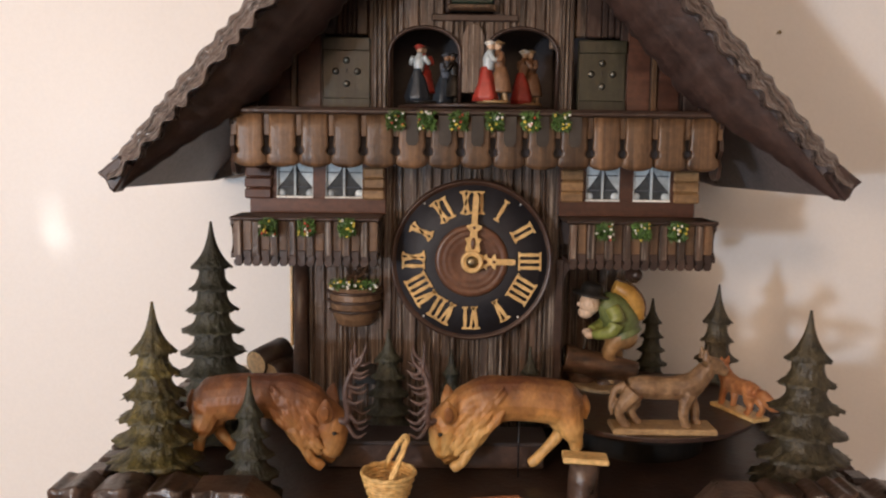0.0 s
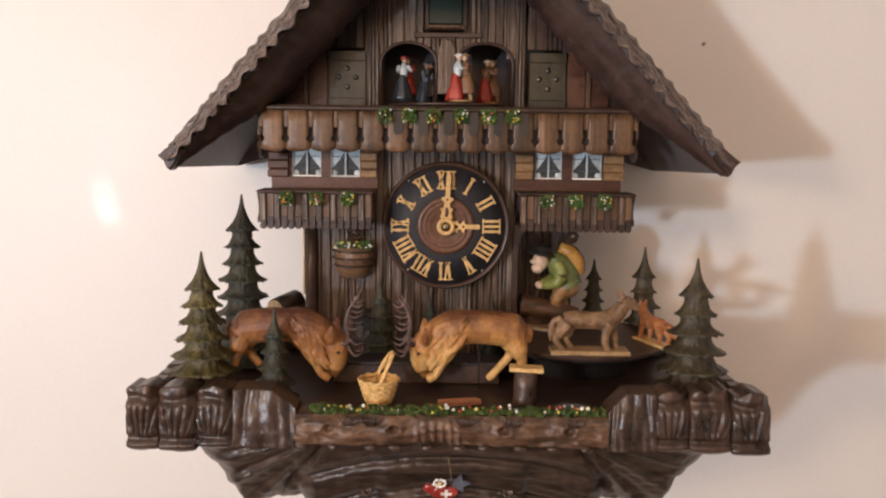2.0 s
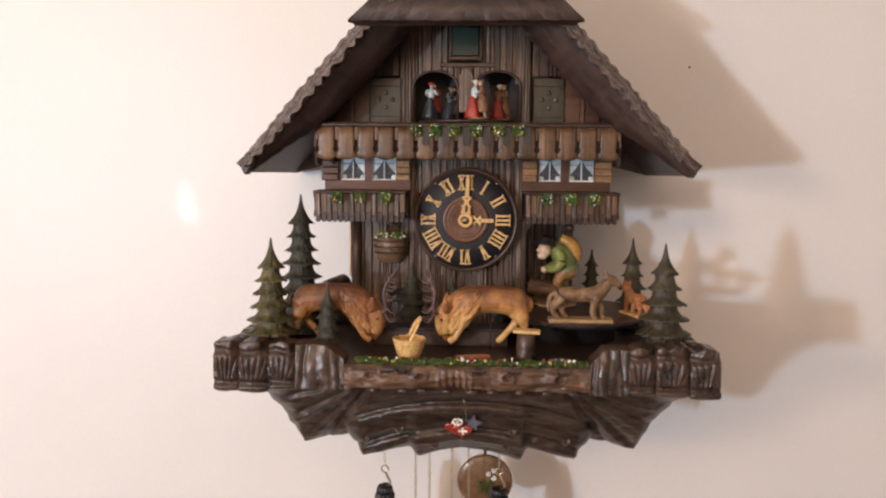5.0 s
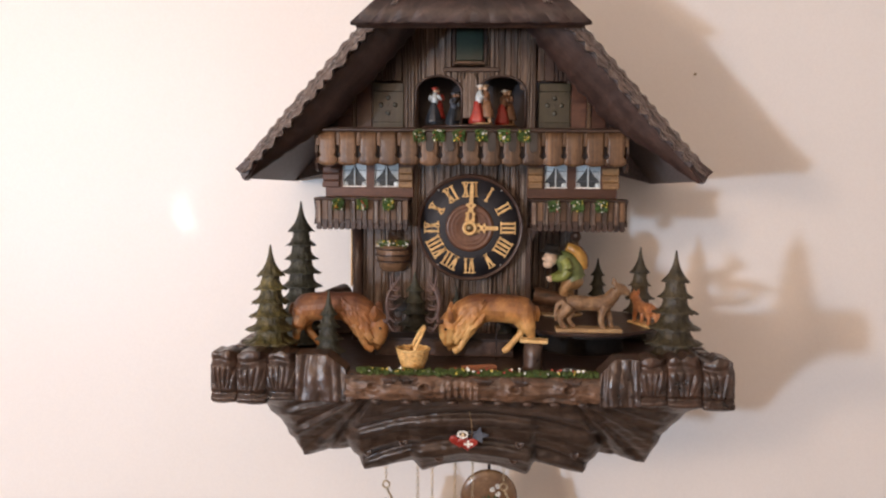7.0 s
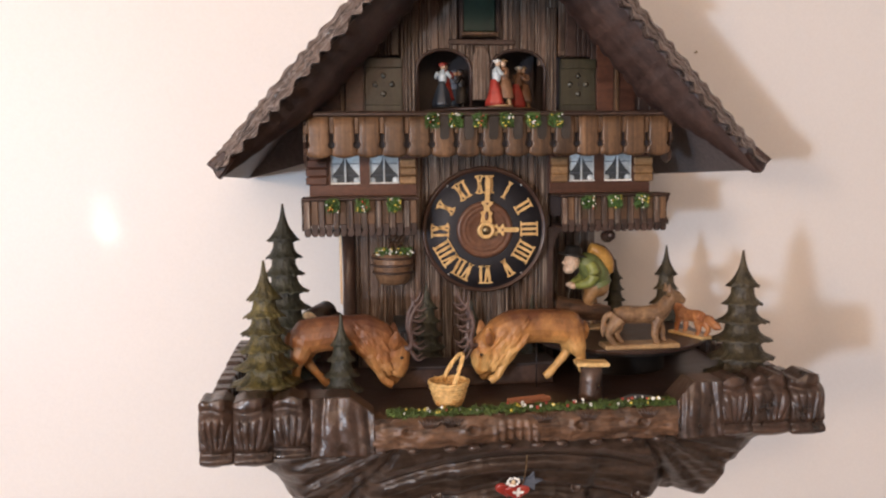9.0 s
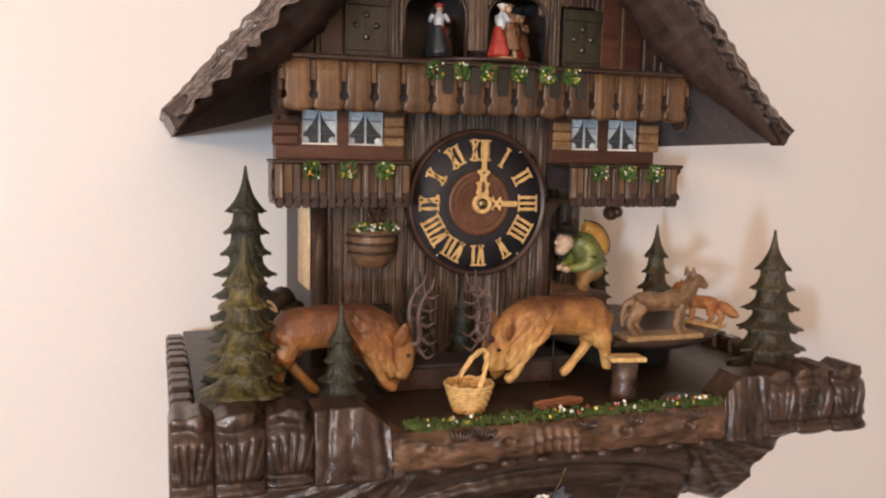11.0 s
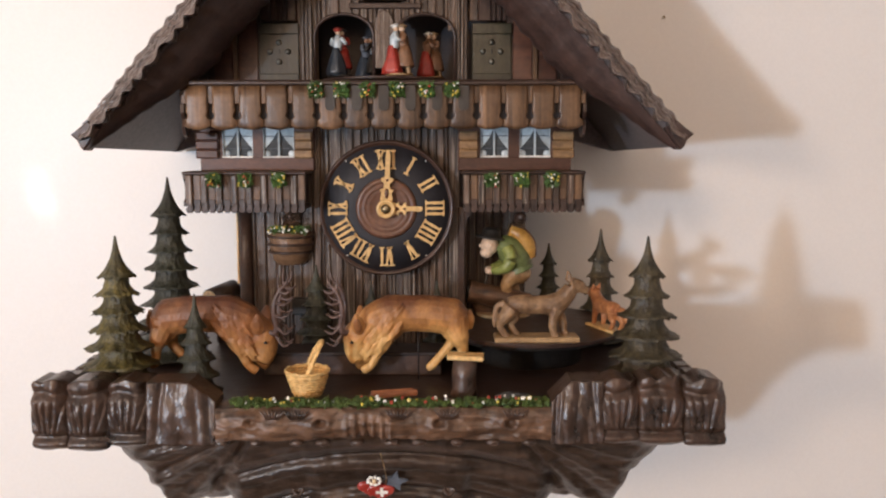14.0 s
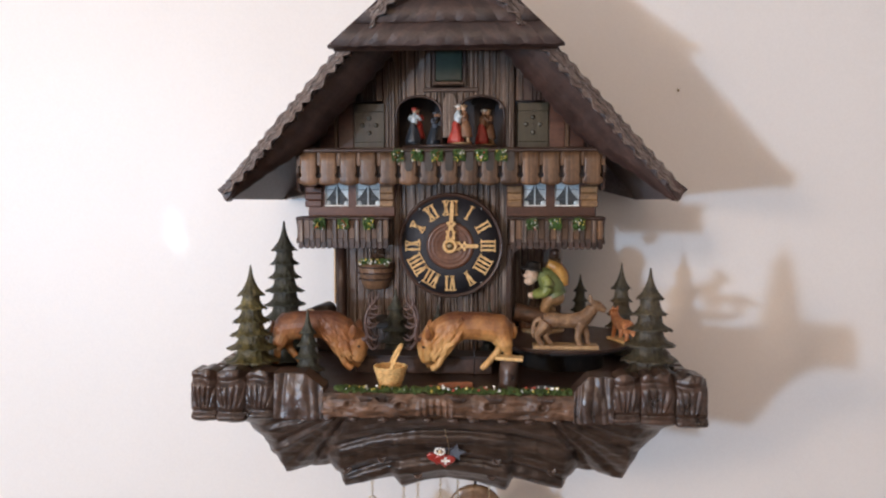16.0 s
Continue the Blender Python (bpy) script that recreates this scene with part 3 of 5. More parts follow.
            poly += [(xx + 0.0003, 0.003), (xx + 0.0003, 0.0003), (xx + 0.0018, -0.0016), (xx + st / 2 - 0.0018, -0.0016), (xx + st / 2 - 0.0003, 0.0003), (xx + st / 2 - 0.0003, 0.0105)]
            part("fringe_board", prism(B(), poly, LY - 0.0004 + 0.001 * (j % 2), LY + 0.0035, bevel=0.0004), "dark", low)
    prof = [(LY + 0.001, 0.0332), (LY + 0.001, 0.0300), (LY + 0.005, 0.0270), (LY + 0.007, 0.0200), (LY + 0.006, 0.0120), (LY + 0.001, 0.0080), (LY + 0.001, 0.0045), (LY + 0.012, 0.0045), (LY + 0.026, 0.0060), (LY + 0.026, 0.0332)]
    xs = a - 0.0022 if side < 0 else b
    t = B()
    va, vb = [t.verts.new((xs, y, z)) for y, z in prof], [t.verts.new((xs + 0.0022, y, z)) for y, z in prof]
    t.faces.new(va), t.faces.new(vb[::-1])
    for k in range(len(prof)):
        t.faces.new((va[k], vb[k], vb[(k + 1) % len(prof)], va[(k + 1) % len(prof)]))
    bmesh.ops.recalc_face_normals(t, faces=t.faces)
    part("curved_side", t, "dark", low)
    for q in range(2):
        xs = a if side < 0 else b - 0.0025
        part("side_board", box(B(), xs, xs + 0.0025, LY + 0.005 + q * 0.018, LY + 0.022 + q * 0.018, 0.0005, 0.0332, 0.0008), "dark", low)

# ---- bay with its windows ----
WY = 0.002
for side in (-1, 1):
    a, b = (-0.176, -0.0685) if side < 0 else (0.0685, 0.176)
    wins = ((-0.1545, -0.1262), (-0.1160, -0.0872)) if side < 0 else ((0.0897, 0.1158), (0.1270, 0.1558))
    bm = B()
    box(bm, a, b, WY, 0.022, 0.036, 0.0485, 0.0006)
    box(bm, a, b, WY, 0.022, 0.0765, 0.116, 0.0006)
    xs = [a, wins[0][0], wins[0][1], wins[1][0], wins[1][1], b]
    for p, q in ((xs[0], xs[1]), (xs[2], xs[3]), (xs[4], xs[5])):
        box(bm, p, q, WY + 0.0002, 0.0215, 0.048, 0.077, 0.0003)
    bay = part("bay", bm, "red", clock, "red-brown wooden bay with two small windows")
    sh = ((-0.1795, -0.1575, "red"), (-0.0868, -0.0690, "pale_log")) if side < 0 else ((0.0690, 0.0875, "pale_log"), (0.1575, 0.1785, "pale_log"))
    for p, q, mat in sh:
        for k in range(3):
            z = 0.0475 + k * 0.0085
            part("shutter_board", box(B(), p + random.uniform(0, 0.0008), q - random.uniform(0, 0.0008), WY - 0.0045 + random.uniform(-0.0006, 0.0006), WY - 0.0002, z, z + 0.0082, 0.0012), mat, bay)
    for p, q in wins:
        mid = (p + q) / 2
        win = part("window", box(B(), p, q, WY + 0.004, WY + 0.005, 0.0485, 0.0765, 0), "print", bay, "small window with white curtains drawn to the sides")
        for s in (-1, 1):
            e = p if s < 0 else q
            pts = [(e, 0.0762), (mid + s * 0.0008, 0.0762)]
            for k in range(1, 7):
                u = k / 6
                pts.append((mid + s * (0.0008 + (q - mid - 0.0015) * u ** 1.5), 0.0762 - 0.0195 * u))
            pts += [(e, 0.0567)]
            pts = pts if s > 0 else pts[::-1]
            part("curtain", prism(B(), pts, WY + 0.0028, WY + 0.0036), "white", win)
            part("lace", lathe(B(), [(0.0001, 0.0008), (0.0030, 0.0004), (0.0033, 0)], 12, m=pose(e - s * 0.0028, WY + 0.0036, 0.0518, 90)), "white", win)
            part("stile", box(B(), min(e, e - s * 0.0005), max(e, e - s * 0.0005), WY + 0.0004, WY + 0.003, 0.0485, 0.0765, 0), "white", win)
        part("mullion", box(B(), mid - 0.0009, mid + 0.0009, WY + 0.0008, WY + 0.0026, 0.0485, 0.0765, 0.0002), "white", win)
        for z in (0.0565, 0.0680):
            part("glazing_bar", box(B(), p + 0.001, q - 0.001, WY + 0.0014, WY + 0.0027, z, z + 0.0008, 0.0001), "slate", win)
        part("sill", box(B(), p - 0.0003, q + 0.0003, WY - 0.0016, WY + 0.003, 0.0482, 0.0497, 0.0002), "f_white", win, "thin white sill")

# ---- roof ----
SL = math.atan(1.118)
for side in (-1, 1):
    bm = B()
    poly = [(0.2600, 0.0660), (0.2555, 0.0580), (0.0, 0.3440), (0.0, 0.3565)]
    prism(bm, [(side * px, pz) for px, pz in poly], -0.070, 0.2, bevel=0)
    for v in bm.verts:      # the panel thickens towards the wall
        if v.co.y > 0.1 and abs(v.co.x) > 0.25 and v.co.z < 0.06:
            v.co += Vector((-0.0035 * side, 0, -0.0055))
    slab = part("roof_panel", bm, "soffit", clock, "steep shingled roof panel with a wavy carved verge")
    back = [(0.2545, 0.0525), (0.190, 0.0690), (0.142, 0.0830), (0.142, 0.175), (0.150, 0.170)]
    part("back_board", prism(B(), [(side * px, pz) for px, pz in back], 0.176, 0.198), "soffit", slab, "grey board behind the eave")
    # dark bargeboard, set back under the shingles, with a wavy lower edge
    outer, inner = [], []
    for k in range(61):
        u = k / 60
        px = 0.2560 * (1 - u) + 0.05 * u
        pz = 0.0575 * (1 - u) + (0.0575 + (0.2560 - 0.05) * 1.118) * u
        w = 0.0280 + 0.0030 * abs(math.sin(u * 56)) + 0.003 * noise.noise((u * 9, side, 0))
        w *= min(1.0, 0.10 + u * 2.3)
        outer.append((px, pz))
        inner.append((px - w * math.sin(SL), pz - w * math.cos(SL)))
    t = B()
    rows = []
    for line, y in ((outer, -0.0725), ([(0.5 * (o[0] + i[0]), 0.5 * (o[1] + i[1])) for o, i in zip(outer, inner)], -0.0620), (inner, -0.046), (inner, -0.036)):
        rows.append([t.verts.new((side * p[0], y + 0.0012 * noise.noise((p[0] * 60, y * 50, p[1] * 60)), p[1])) for p in line])
    for k in range(61):
        g = min(1.0, 0.10 + 2.3 * k / 60)
        for row in rows[1:]:
            row[k].co.y = -0.0725 + (row[k].co.y + 0.0725) * g
    for r0, r1 in zip(rows, rows[1:]):
        for k in range(60):
            f = t.faces.new((r0[k], r0[k + 1], r1[k + 1], r1[k]))
            f.smooth = True
    bmesh.ops.recalc_face_normals(t, faces=t.faces)
    part("bargeboard", t, "barge", slab, "dark carved bargeboard")
    # upturned eave tip
    part("eave_tip", prism(B(), [(side * (px - (0.0045 if side < 0 else 0.0)), pz) for px, pz in ((0.2685, 0.0690), (0.2630, 0.0730), (0.2530, 0.0810), (0.2440, 0.0740), (0.2545, 0.0590), (0.2575, 0.0555), (0.2605, 0.0580), (0.2630, 0.0640))], -0.0785, -0.06, bevel=0.0015), "barge", slab)
    # shingles, alike pieces laid in courses
    meshes = []
    for v in range(4):
        t = B()
        g = [[None] * 4 for _ in range(5)]
        for i in range(5):
            for j in range(4):
                yy = i / 4 * 0.036
                ss = -0.003 + j / 3 * 0.015
                h = 0.0026 * (1 - j / 3) + 0.0005 + 0.0012 * noise.noise((i * 0.9 + v * 7, j * 0.8, v))
                if j == 0:
                    ss += 0.0028 * noise.noise((i * 0.7, v * 5.0, 1.0)) - 0.0015
                g[i][j] = t.verts.new((ss, yy, h))
        low = [t.verts.new((g[i][0].co.x + 0.0006, g[i][0].co.y, -0.002)) for i in range(5)]
        front = [t.verts.new((g[0][j].co.x, 0.0, -0.002)) for j in range(4)]
        for i in range(4):
            for j in range(3):
                t.faces.new((g[i][j], g[i + 1][j], g[i + 1][j + 1], g[i][j + 1])).smooth = True
            t.faces.new((low[i], low[i + 1], g[i + 1][0], g[i][0]))
        for j in range(3):
            t.faces.new((front[j], g[0][j], g[0][j + 1], front[j + 1]))
        bmesh.ops.recalc_face_normals(t, faces=t.faces)
        meshes.append(mesh_of(t, "shingle", "shingle"))
    courses = 34
    for c in range(courses):
        d = 0.003 + c * 0.0106
        px, pz = 0.2605 - d * math.cos(SL), 0.0697 + d * math.sin(SL)
        for r in range(8):
            y = -0.0705 + r * 0.0365 + (0.0 if r == 0 else (c % 2) * 0.012 - 0.006)
            frame_m = Matrix(((-side * math.cos(SL), 0, side * math.sin(SL)), (0, 1, 0), (math.sin(SL), 0, math.cos(SL)))).to_4x4()
            m = Matrix.Translation((side * px, y, pz)) @ frame_m
            piece("shingle", random.choice(meshes), m, slab)
    # the front lip of the shingles: a stepped outer edge, a scalloped inner lip, long carved strokes between
    t = B()
    n_v, n_d = 14, 420
    rows = [[] for _ in range(n_v + 2)]
    for k in range(n_d + 1):
        d = k / n_d * 0.30 - 0.003
        px, pz = 0.2625 - d * math.cos(SL), 0.0715 + d * math.sin(SL)
        if side < 0:
            px -= 0.0045 * max(0, 1 - d / 0.10)
        ph = d / 0.0178 + 0.45 * noise.noise((d * 30, side, 1))
        swell = 0.5 - 0.5 * math.cos(2 * math.pi * (ph + 0.2)) + 0.35 * noise.noise((d * 70, side, 12))
        outer_off = 0.0006 + 0.0011 * (1 - math.cos(2 * math.pi * (ph + 0.55)))
        wide = 0.0145 + 0.0036 * swell + 0.0010 * noise.noise((d * 60, side, 7))
        wide *= min(1.0, 0.72 + d * 5)
        for r in range(n_v + 1):
            v = r / n_v
            off = outer_off - wide * v
            stroke_at = v * 9.5 + 1.6 * noise.noise((d * 32, v * 1.5, side)) + 0.8 * math.sin(math.pi * ph)
            cut = (1 - abs(math.sin(stroke_at))) ** 2
            y = -0.0705 - 0.0135 * v ** 0.8 + 0.0026 * cut * math.sin(math.pi * min(1, v * 1.1)) - 0.0030 * swell * v
            y += 0.0007 * noise.noise((d * 150, v * 6, side))
            rows[r].append(t.verts.new((side * (px + off * math.sin(SL)), y, pz + off * math.cos(SL))))
        off = outer_off - wide + 0.0012
        rows[n_v + 1].append(t.verts.new((side * (px + off * math.sin(SL)), -0.0700, pz + off * math.cos(SL))))
    for r0, r1 in zip(rows, rows[1:]):
        for k in range(n_d):
            t.faces.new((r0[k], r0[k + 1], r1[k + 1], r1[k])).smooth = r1 is not rows[-1]
    bmesh.ops.recalc_face_normals(t, faces=t.faces)
    part("verge", t, "verge", slab, "wavy carved shingle verge")

# half-hip over the front
bm = B()
t = bm
p = [(-0.128, -0.096, 0.2285), (0.126, -0.096, 0.2285), (0.0, -0.012, 0.3700)]
q = [(-0.124, -0.088, 0.2225), (0.122, -0.088, 0.2225), (0.0, 0.0, 0.362)]
va, vb = [t.verts.new(v) for v in p], [t.verts.new(v) for v in q]
t.faces.new(va), t.faces.new(vb[::-1])
for k in range(3):
    t.faces.new((va[k], vb[k], vb[(k + 1) % 3], va[(k + 1) % 3]))
bmesh.ops.recalc_face_normals(t, faces=t.faces)
hip = part("half_hip", bm, "dark", clock, "shingled half-hip over the gable front")
A, up = Vector((0, -0.096, 0.2285)), (Vector((0, -0.012, 0.37)) - Vector((0, -0.096, 0.2285)))
for c in range(5):
    u0 = c / 5
    half = 0.130 * (1 - u0)
    nn = max(2, round(half * 2 / 0.022))
    for k in range(nn):
        x0, x1 = -half + 2 * half * k / nn, -half + 2 * half * (k + 1) / nn
        t = B()
        lo, hi = A + up * (u0 - 0.015) + Vector((0, -0.0018, 0.0008)), A + up * min(u0 + 0.205, 1.0)
        s1 = max(0.02, (1 - u0 - 0.205) / max(1 - u0, 0.01))
        grid = []
        for j in range(5):
            xx = x0 + (x1 - x0) * j / 4
            dz = 0.0010 * noise.noise((xx * 60, c, 0)) - 0.0010 * math.sin(math.pi * j / 4)
            grid.append((t.verts.new(lo + Vector((xx, 0.0014 * noise.noise((xx * 80, c, 4)), dz))), t.verts.new(hi + Vector((xx * s1, 0, 0))), t.verts.new(lo + Vector((xx, 0.006, dz - 0.002)))))
        for g0, g1 in zip(grid, grid[1:]):
            t.faces.new((g0[0], g1[0], g1[1], g0[1])).smooth = True
            t.faces.new((g0[2], g1[2], g1[0], g0[0]))
        bmesh.ops.recalc_face_normals(t, faces=t.faces)
        part("shingle", t, "barge", hip)

# ---- dial ----
dial = part("dial", lathe(B(), [(0.0, 0.004), (0.0595, 0.004), (0.0610, 0.0052), (0.0625, 0.0068), (0.0642, 0.0060), (0.0648, 0.003), (0.0640, -0.012)][::-1], 72, m=pose(0, 0.004, 0, 90)), "rim", clock, "round black dial with pale roman numerals")
part("dial_plate", lathe(B(), [(0.0600, 0.0), (0.0600, 0.0012), (0.0290, 0.0012)], 72, m=pose(0, 0.0005, 0, 90)), "black", dial)
part("dial_centre", lathe(B(), [(0.0285, 0.0), (0.0290, 0.0022), (0.0275, 0.0034), (0.0245, 0.0036), (0.0225, 0.0022), (0.0215, 0.0036), (0.0200, 0.0020), (0.0180, 0.0030), (0.0150, 0.0018), (0.0100, 0.0022), (0.004, 0.0022)], 64, m=pose(0, 0.0005, 0, 90)), "dialwood", dial, "turned brown wooden ring")


def stroke(bm, x0, z0, x1, z1, w):
    """A thin bar with flared feet, between two points."""
    d = Vector((x1 - x0, z1 - z0))
    n2 = Vector((-d.y, d.x)).normalized()
    d.normalize()
    f = w * 1.15
    a, b = Vector((x0, z0)), Vector((x1, z1))
    pts = [a + n2 * f, a + n2 * f + d * 0.0012, a + n2 * w * 0.5 + d * 0.0022, (a + b) / 2 + n2 * w * 0.72, b + n2 * w * 0.5 - d * 0.0022, b + n2 * f - d * 0.0012, b + n2 * f,
           b - n2 * f, b - n2 * f - d * 0.0012, b - n2 * w * 0.5 - d * 0.0022, (a + b) / 2 - n2 * w * 0.72, a - n2 * w * 0.5 + d * 0.0022, a - n2 * f + d * 0.0012, a - n2 * f]
    return prism(bm, [(v.x, v.y) for v in pts], 0.0, 0.0016, bevel=0.0003)


def numeral(text):
    bm = B()
    wide = {"I": 0.0052, "V": 0.0090, "X": 0.0092}
    total = sum(wide[c] for c in text)
    x = -total / 2
    lo, hi = -0.0092, 0.0092
    for c in text:
        w = wide[c]
        if c == "I":
            stroke(bm, x + w / 2, lo, x + w / 2, hi, 0.0022)
        elif c == "V":
            stroke(bm, x + w / 2, lo, x + 0.0020, hi, 0.0025)
            stroke(bm, x + w / 2 + 0.0004, lo, x + w - 0.0018, hi, 0.0016)
        else:
            stroke(bm, x + w - 0.0020, lo, x + 0.0020, hi, 0.0025)
            stroke(bm, x + 0.0018, lo, x + w - 0.0018, hi, 0.0016)
        x += w
    return bm


for k, text in enumerate(("XII", "I", "II", "III", "IIII", "V", "VI", "VII", "VIII", "IX", "X", "XI")):
    bm = numeral(text)
    m = pose(0, -0.0024, 0, 0, 30 * k, 0) @ pose(0, 0, 0.0462)
    bmesh.ops.transform(bm, matrix=m, verts=bm.verts)
    part("numeral", bm, "pale", dial, "pale wooden roman numeral")


def hand_mesh(length):
    s = length
    half = [(0.0030, 0.004), (0.0062, 0.10 * s + 0.004), (0.0048, 0.25 * s + 0.001), (0.0066, 0.34 * s), (0.0034, 0.36 * s), (0.0026, 0.44 * s), (0.0058, 0.50 * s), (0.0062, 0.535 * s), (0.0024, 0.56 * s), (0.0024, 0.95 * s), (0.0016, s)]
    bm = prism(B(), [(x, z) for x, z in half] + [(-x, z) for x, z in half[::-1]], 0, 0.0012, bevel=0.0003)
    return bm


for length, ang, y, name in ((0.0535, 3.0, -0.0080, "minute_hand"), (0.0345, 90.5, -0.0064, "hour_hand")):
    bm = hand_mesh(length)
    bmesh.ops.transform(bm, matrix=pose(0, y, 0, 0, ang, 0), verts=bm.verts)
    hand = part(name, bm, "pale", dial, "pale carved wooden hand")
    for zz, rx, rz in ((0.27 * length, 0.0019, 0.09 * length), (0.505 * length, 0.0013, 0.0013)):
        t = lathe(B(), [(1, 0), (1, 0.0006), (0.01, 0.0006)], 16)
        bmesh.ops.transform(t, matrix=pose(0, y, 0, 0, ang, 0) @ Matrix.Translation((0, 0, zz)) @ pose(0, 0.0003, 0, 90) @ Matrix.Diagonal((rx, rz, 1, 1)), verts=t.verts)
        part("cutout", t, "dialwood", hand)
part("hand_collar", lathe(B(), [(0.0088, 0.004), (0.0088, 0.0100), (0.0080, 0.0106), (0.0062, 0.0106), (0.0056, 0.0094), (0.0044, 0.0094)], 32, m=pose(0, 0, 0, 90)), "pale", dial)
part("hub", lathe(B(), [(0.0048, 0.008), (0.0048, 0.0104), (0.0030, 0.0112), (0.0024, 0.0118), (0.0010, 0.0118)], 24, m=pose(0, 0, 0, 90)), "brass", dial)
for ang in (40, 140, 220, 320):
    c = (0.0588 * math.sin(radians(ang)), 0.0588 * math.cos(radians(ang)))
    part("pin", ball(B(), (c[0], -0.0010, c[1]), 0.0009, sub=1), "f_white", dial)


# ---- carved base ----
def relief(bm, x0, x1, zlo, zhi, depth, nx, nz, back, carve_at):
    """A carved front: columns in x, rows in z between zlo(x) and zhi(x); depth(x, v) is its y, carve_at(x, z) digs or swells it; closed to y = back(v)."""
    t = B()
    grid, rear = [], []
    for i in range(nx + 1):
        x = x0 + (x1 - x0) * i / nx
        col = []
        for j in range(nz + 1):
            v = j / nz
            z = zlo(x) * (1 - v) + zhi(x) * v
            col.append(t.verts.new((x, depth(x, v) + carve_at(x, z), z)))
        grid.append(col)
        rear.append((t.verts.new((x, back, zlo(x))), t.verts.new((x, back, zhi(x)))))
    for i in range(nx):
        for j in range(nz):
            t.faces.new((grid[i][j], grid[i + 1][j], grid[i + 1][j + 1], grid[i][j + 1])).smooth = True
        t.faces.new((rear[i][0], rear[i + 1][0], grid[i + 1][0], grid[i][0]))
        t.faces.new((grid[i][nz], grid[i + 1][nz], rear[i + 1][1], rear[i][1]))
    for i in (0, nx):
        t.faces.new([rear[i][0]] + grid[i] + [rear[i][1]])
    bmesh.ops.recalc_face_normals(t, faces=t.faces)
    return merge(bm, t)


base = part("base", box(B(), -0.245, 0.250, -0.160, 0.19, -0.156, DECK, 0.001), "dark", clock, "carved bark-like base with a flat dark deck")
random.seed(11)


def bark_block(x0, x1, ztop, zbot, y, bulge, seed, mat="bark"):
    w = x1 - x0

    def rise(x):
        u = (x - x0) / w
        return math.sin(math.pi * min(max(u, 0), 1)) ** 0.32

    def dig(x, z):
        u, v = (x - x0) / w, (z - zbot) / (ztop - zbot)
        ang = math.atan2(u - 0.45 + 0.08 * math.sin(seed), v + 0.22) + 0.05 * noise.noise((x * 50, z * 50, seed))
        window = min(1, max(0, 0.76 - v) * 8) * min(1, max(0, v - 0.22) * 8) * math.exp(-(ang / 0.55) ** 4)
        fan = 0.0026 * (1 - abs(math.sin(ang * 13 + seed))) ** 1.5 * window
        facet = 0.0028 * max(0, u - 0.74) / 0.26 * min(1, max(0, v - 0.2) * 6)
        cap = 0.0042 * math.exp(-((v - 0.79 - 0.03 * math.sin(u * 5 + seed)) / 0.055) ** 2)
        scoop = 0.0060 * math.exp(-((u - 0.93) / 0.13) ** 2 - ((v - 0.93) / 0.12) ** 2)
        lip = 0.0036 * math.exp(-((v - 0.20) / 0.045) ** 2) - 0.0016 * math.exp(-((v - 0.10) / 0.05) ** 2) + 0.0040 * max(0, 0.06 - v) / 0.06
        return fan + facet + cap + scoop + lip + 0.0016 * noise.noise((x * 55, z * 55, seed)) + 0.0006 * noise.noise((x * 200, z * 160, seed)) - 0.0030 * max(0, v - 0.86)

    return relief(B(), x0, x1, lambda x: zbot + 0.0045 * (1 - rise(x)) + 0.0015 * noise.noise((x * 120, seed, 0)),
                  lambda x: ztop - 0.009 * (1 - rise(x)) + 0.0042 * noise.noise((x * 120, seed, 5)),
                  lambda x, v: y - bulge * rise(x) * (0.35 + 0.65 * math.sin(math.pi * min(1, 0.12 + v * 0.76))) + 0.011 * max(0, v - 0.72), 44, 34, y + 0.026, dig)


blocks = [(-0.2645, -0.2370, -0.1185, -0.1745), (-0.2375, -0.2055, -0.1185, -0.1755), (-0.2060, -0.1745, -0.1190, -0.1720),
          (0.1760, 0.2050, -0.1185, -0.1710), (0.2045, 0.2400, -0.1180, -0.1720), (0.2395, 0.2725, -0.1190, -0.1735)]
for k, (a, b, zt, zb) in enumerate(blocks):
    part("bark_block", bark_block(a, b, zt, zb, -0.1735, 0.0060, k * 3.1), "bark", base)
for a, b, s in ((-0.1755, -0.1235, 1), (0.1365, 0.1770, -1)):
    def dig(x, z, a=a, b=b, s=s):
        u, v = (x - a) / (b - a), (z + 0.17) / 0.05
        g = 0.0022 * math.exp(-(((u if s > 0 else 1 - u) - 0.12 - 0.1 * v) / 0.05) ** 2) + 0.0030 * math.exp(-(((u if s > 0 else 1 - u) - 0.93 + 0.10 * v * v) / 0.045) ** 2)
        g += 0.0016 * (1 - abs(math.sin(u * 13 + 1.3 * v * (1 - u) + 2 * noise.noise((x * 20, z * 20, s)))) ** 0.5)
        return g + 0.0022 * noise.noise((x * 60, z * 38, s)) + 0.0008 * noise.noise((x * 200, z * 110, s + 3))
    bm = relief(B(), a, b, lambda x: -0.1700, lambda x, a=a, b=b, s=s: -0.1215 - 0.016 * max(0, ((x - a) / (b - a) if s > 0 else (b - x) / (b - a)) - 0.62) / 0.38,
                lambda x, v: -0.1785 + 0.006 * v * v, 34, 26, -0.145, dig)
    part("root_block", bm, "bark", base)


def dig_log(x, z):
    knots = ((-0.096, -0.1535), (-0.042, -0.1530), (0.050, -0.1535), (0.105, -0.1540))
    d = 0.0014 * noise.noise((x * 34, z * 200, 3)) + 0.0030 * noise.noise((x * 55, z * 80, 8)) + 0.0010 * noise.noise((x * 150, z * 220, 5))
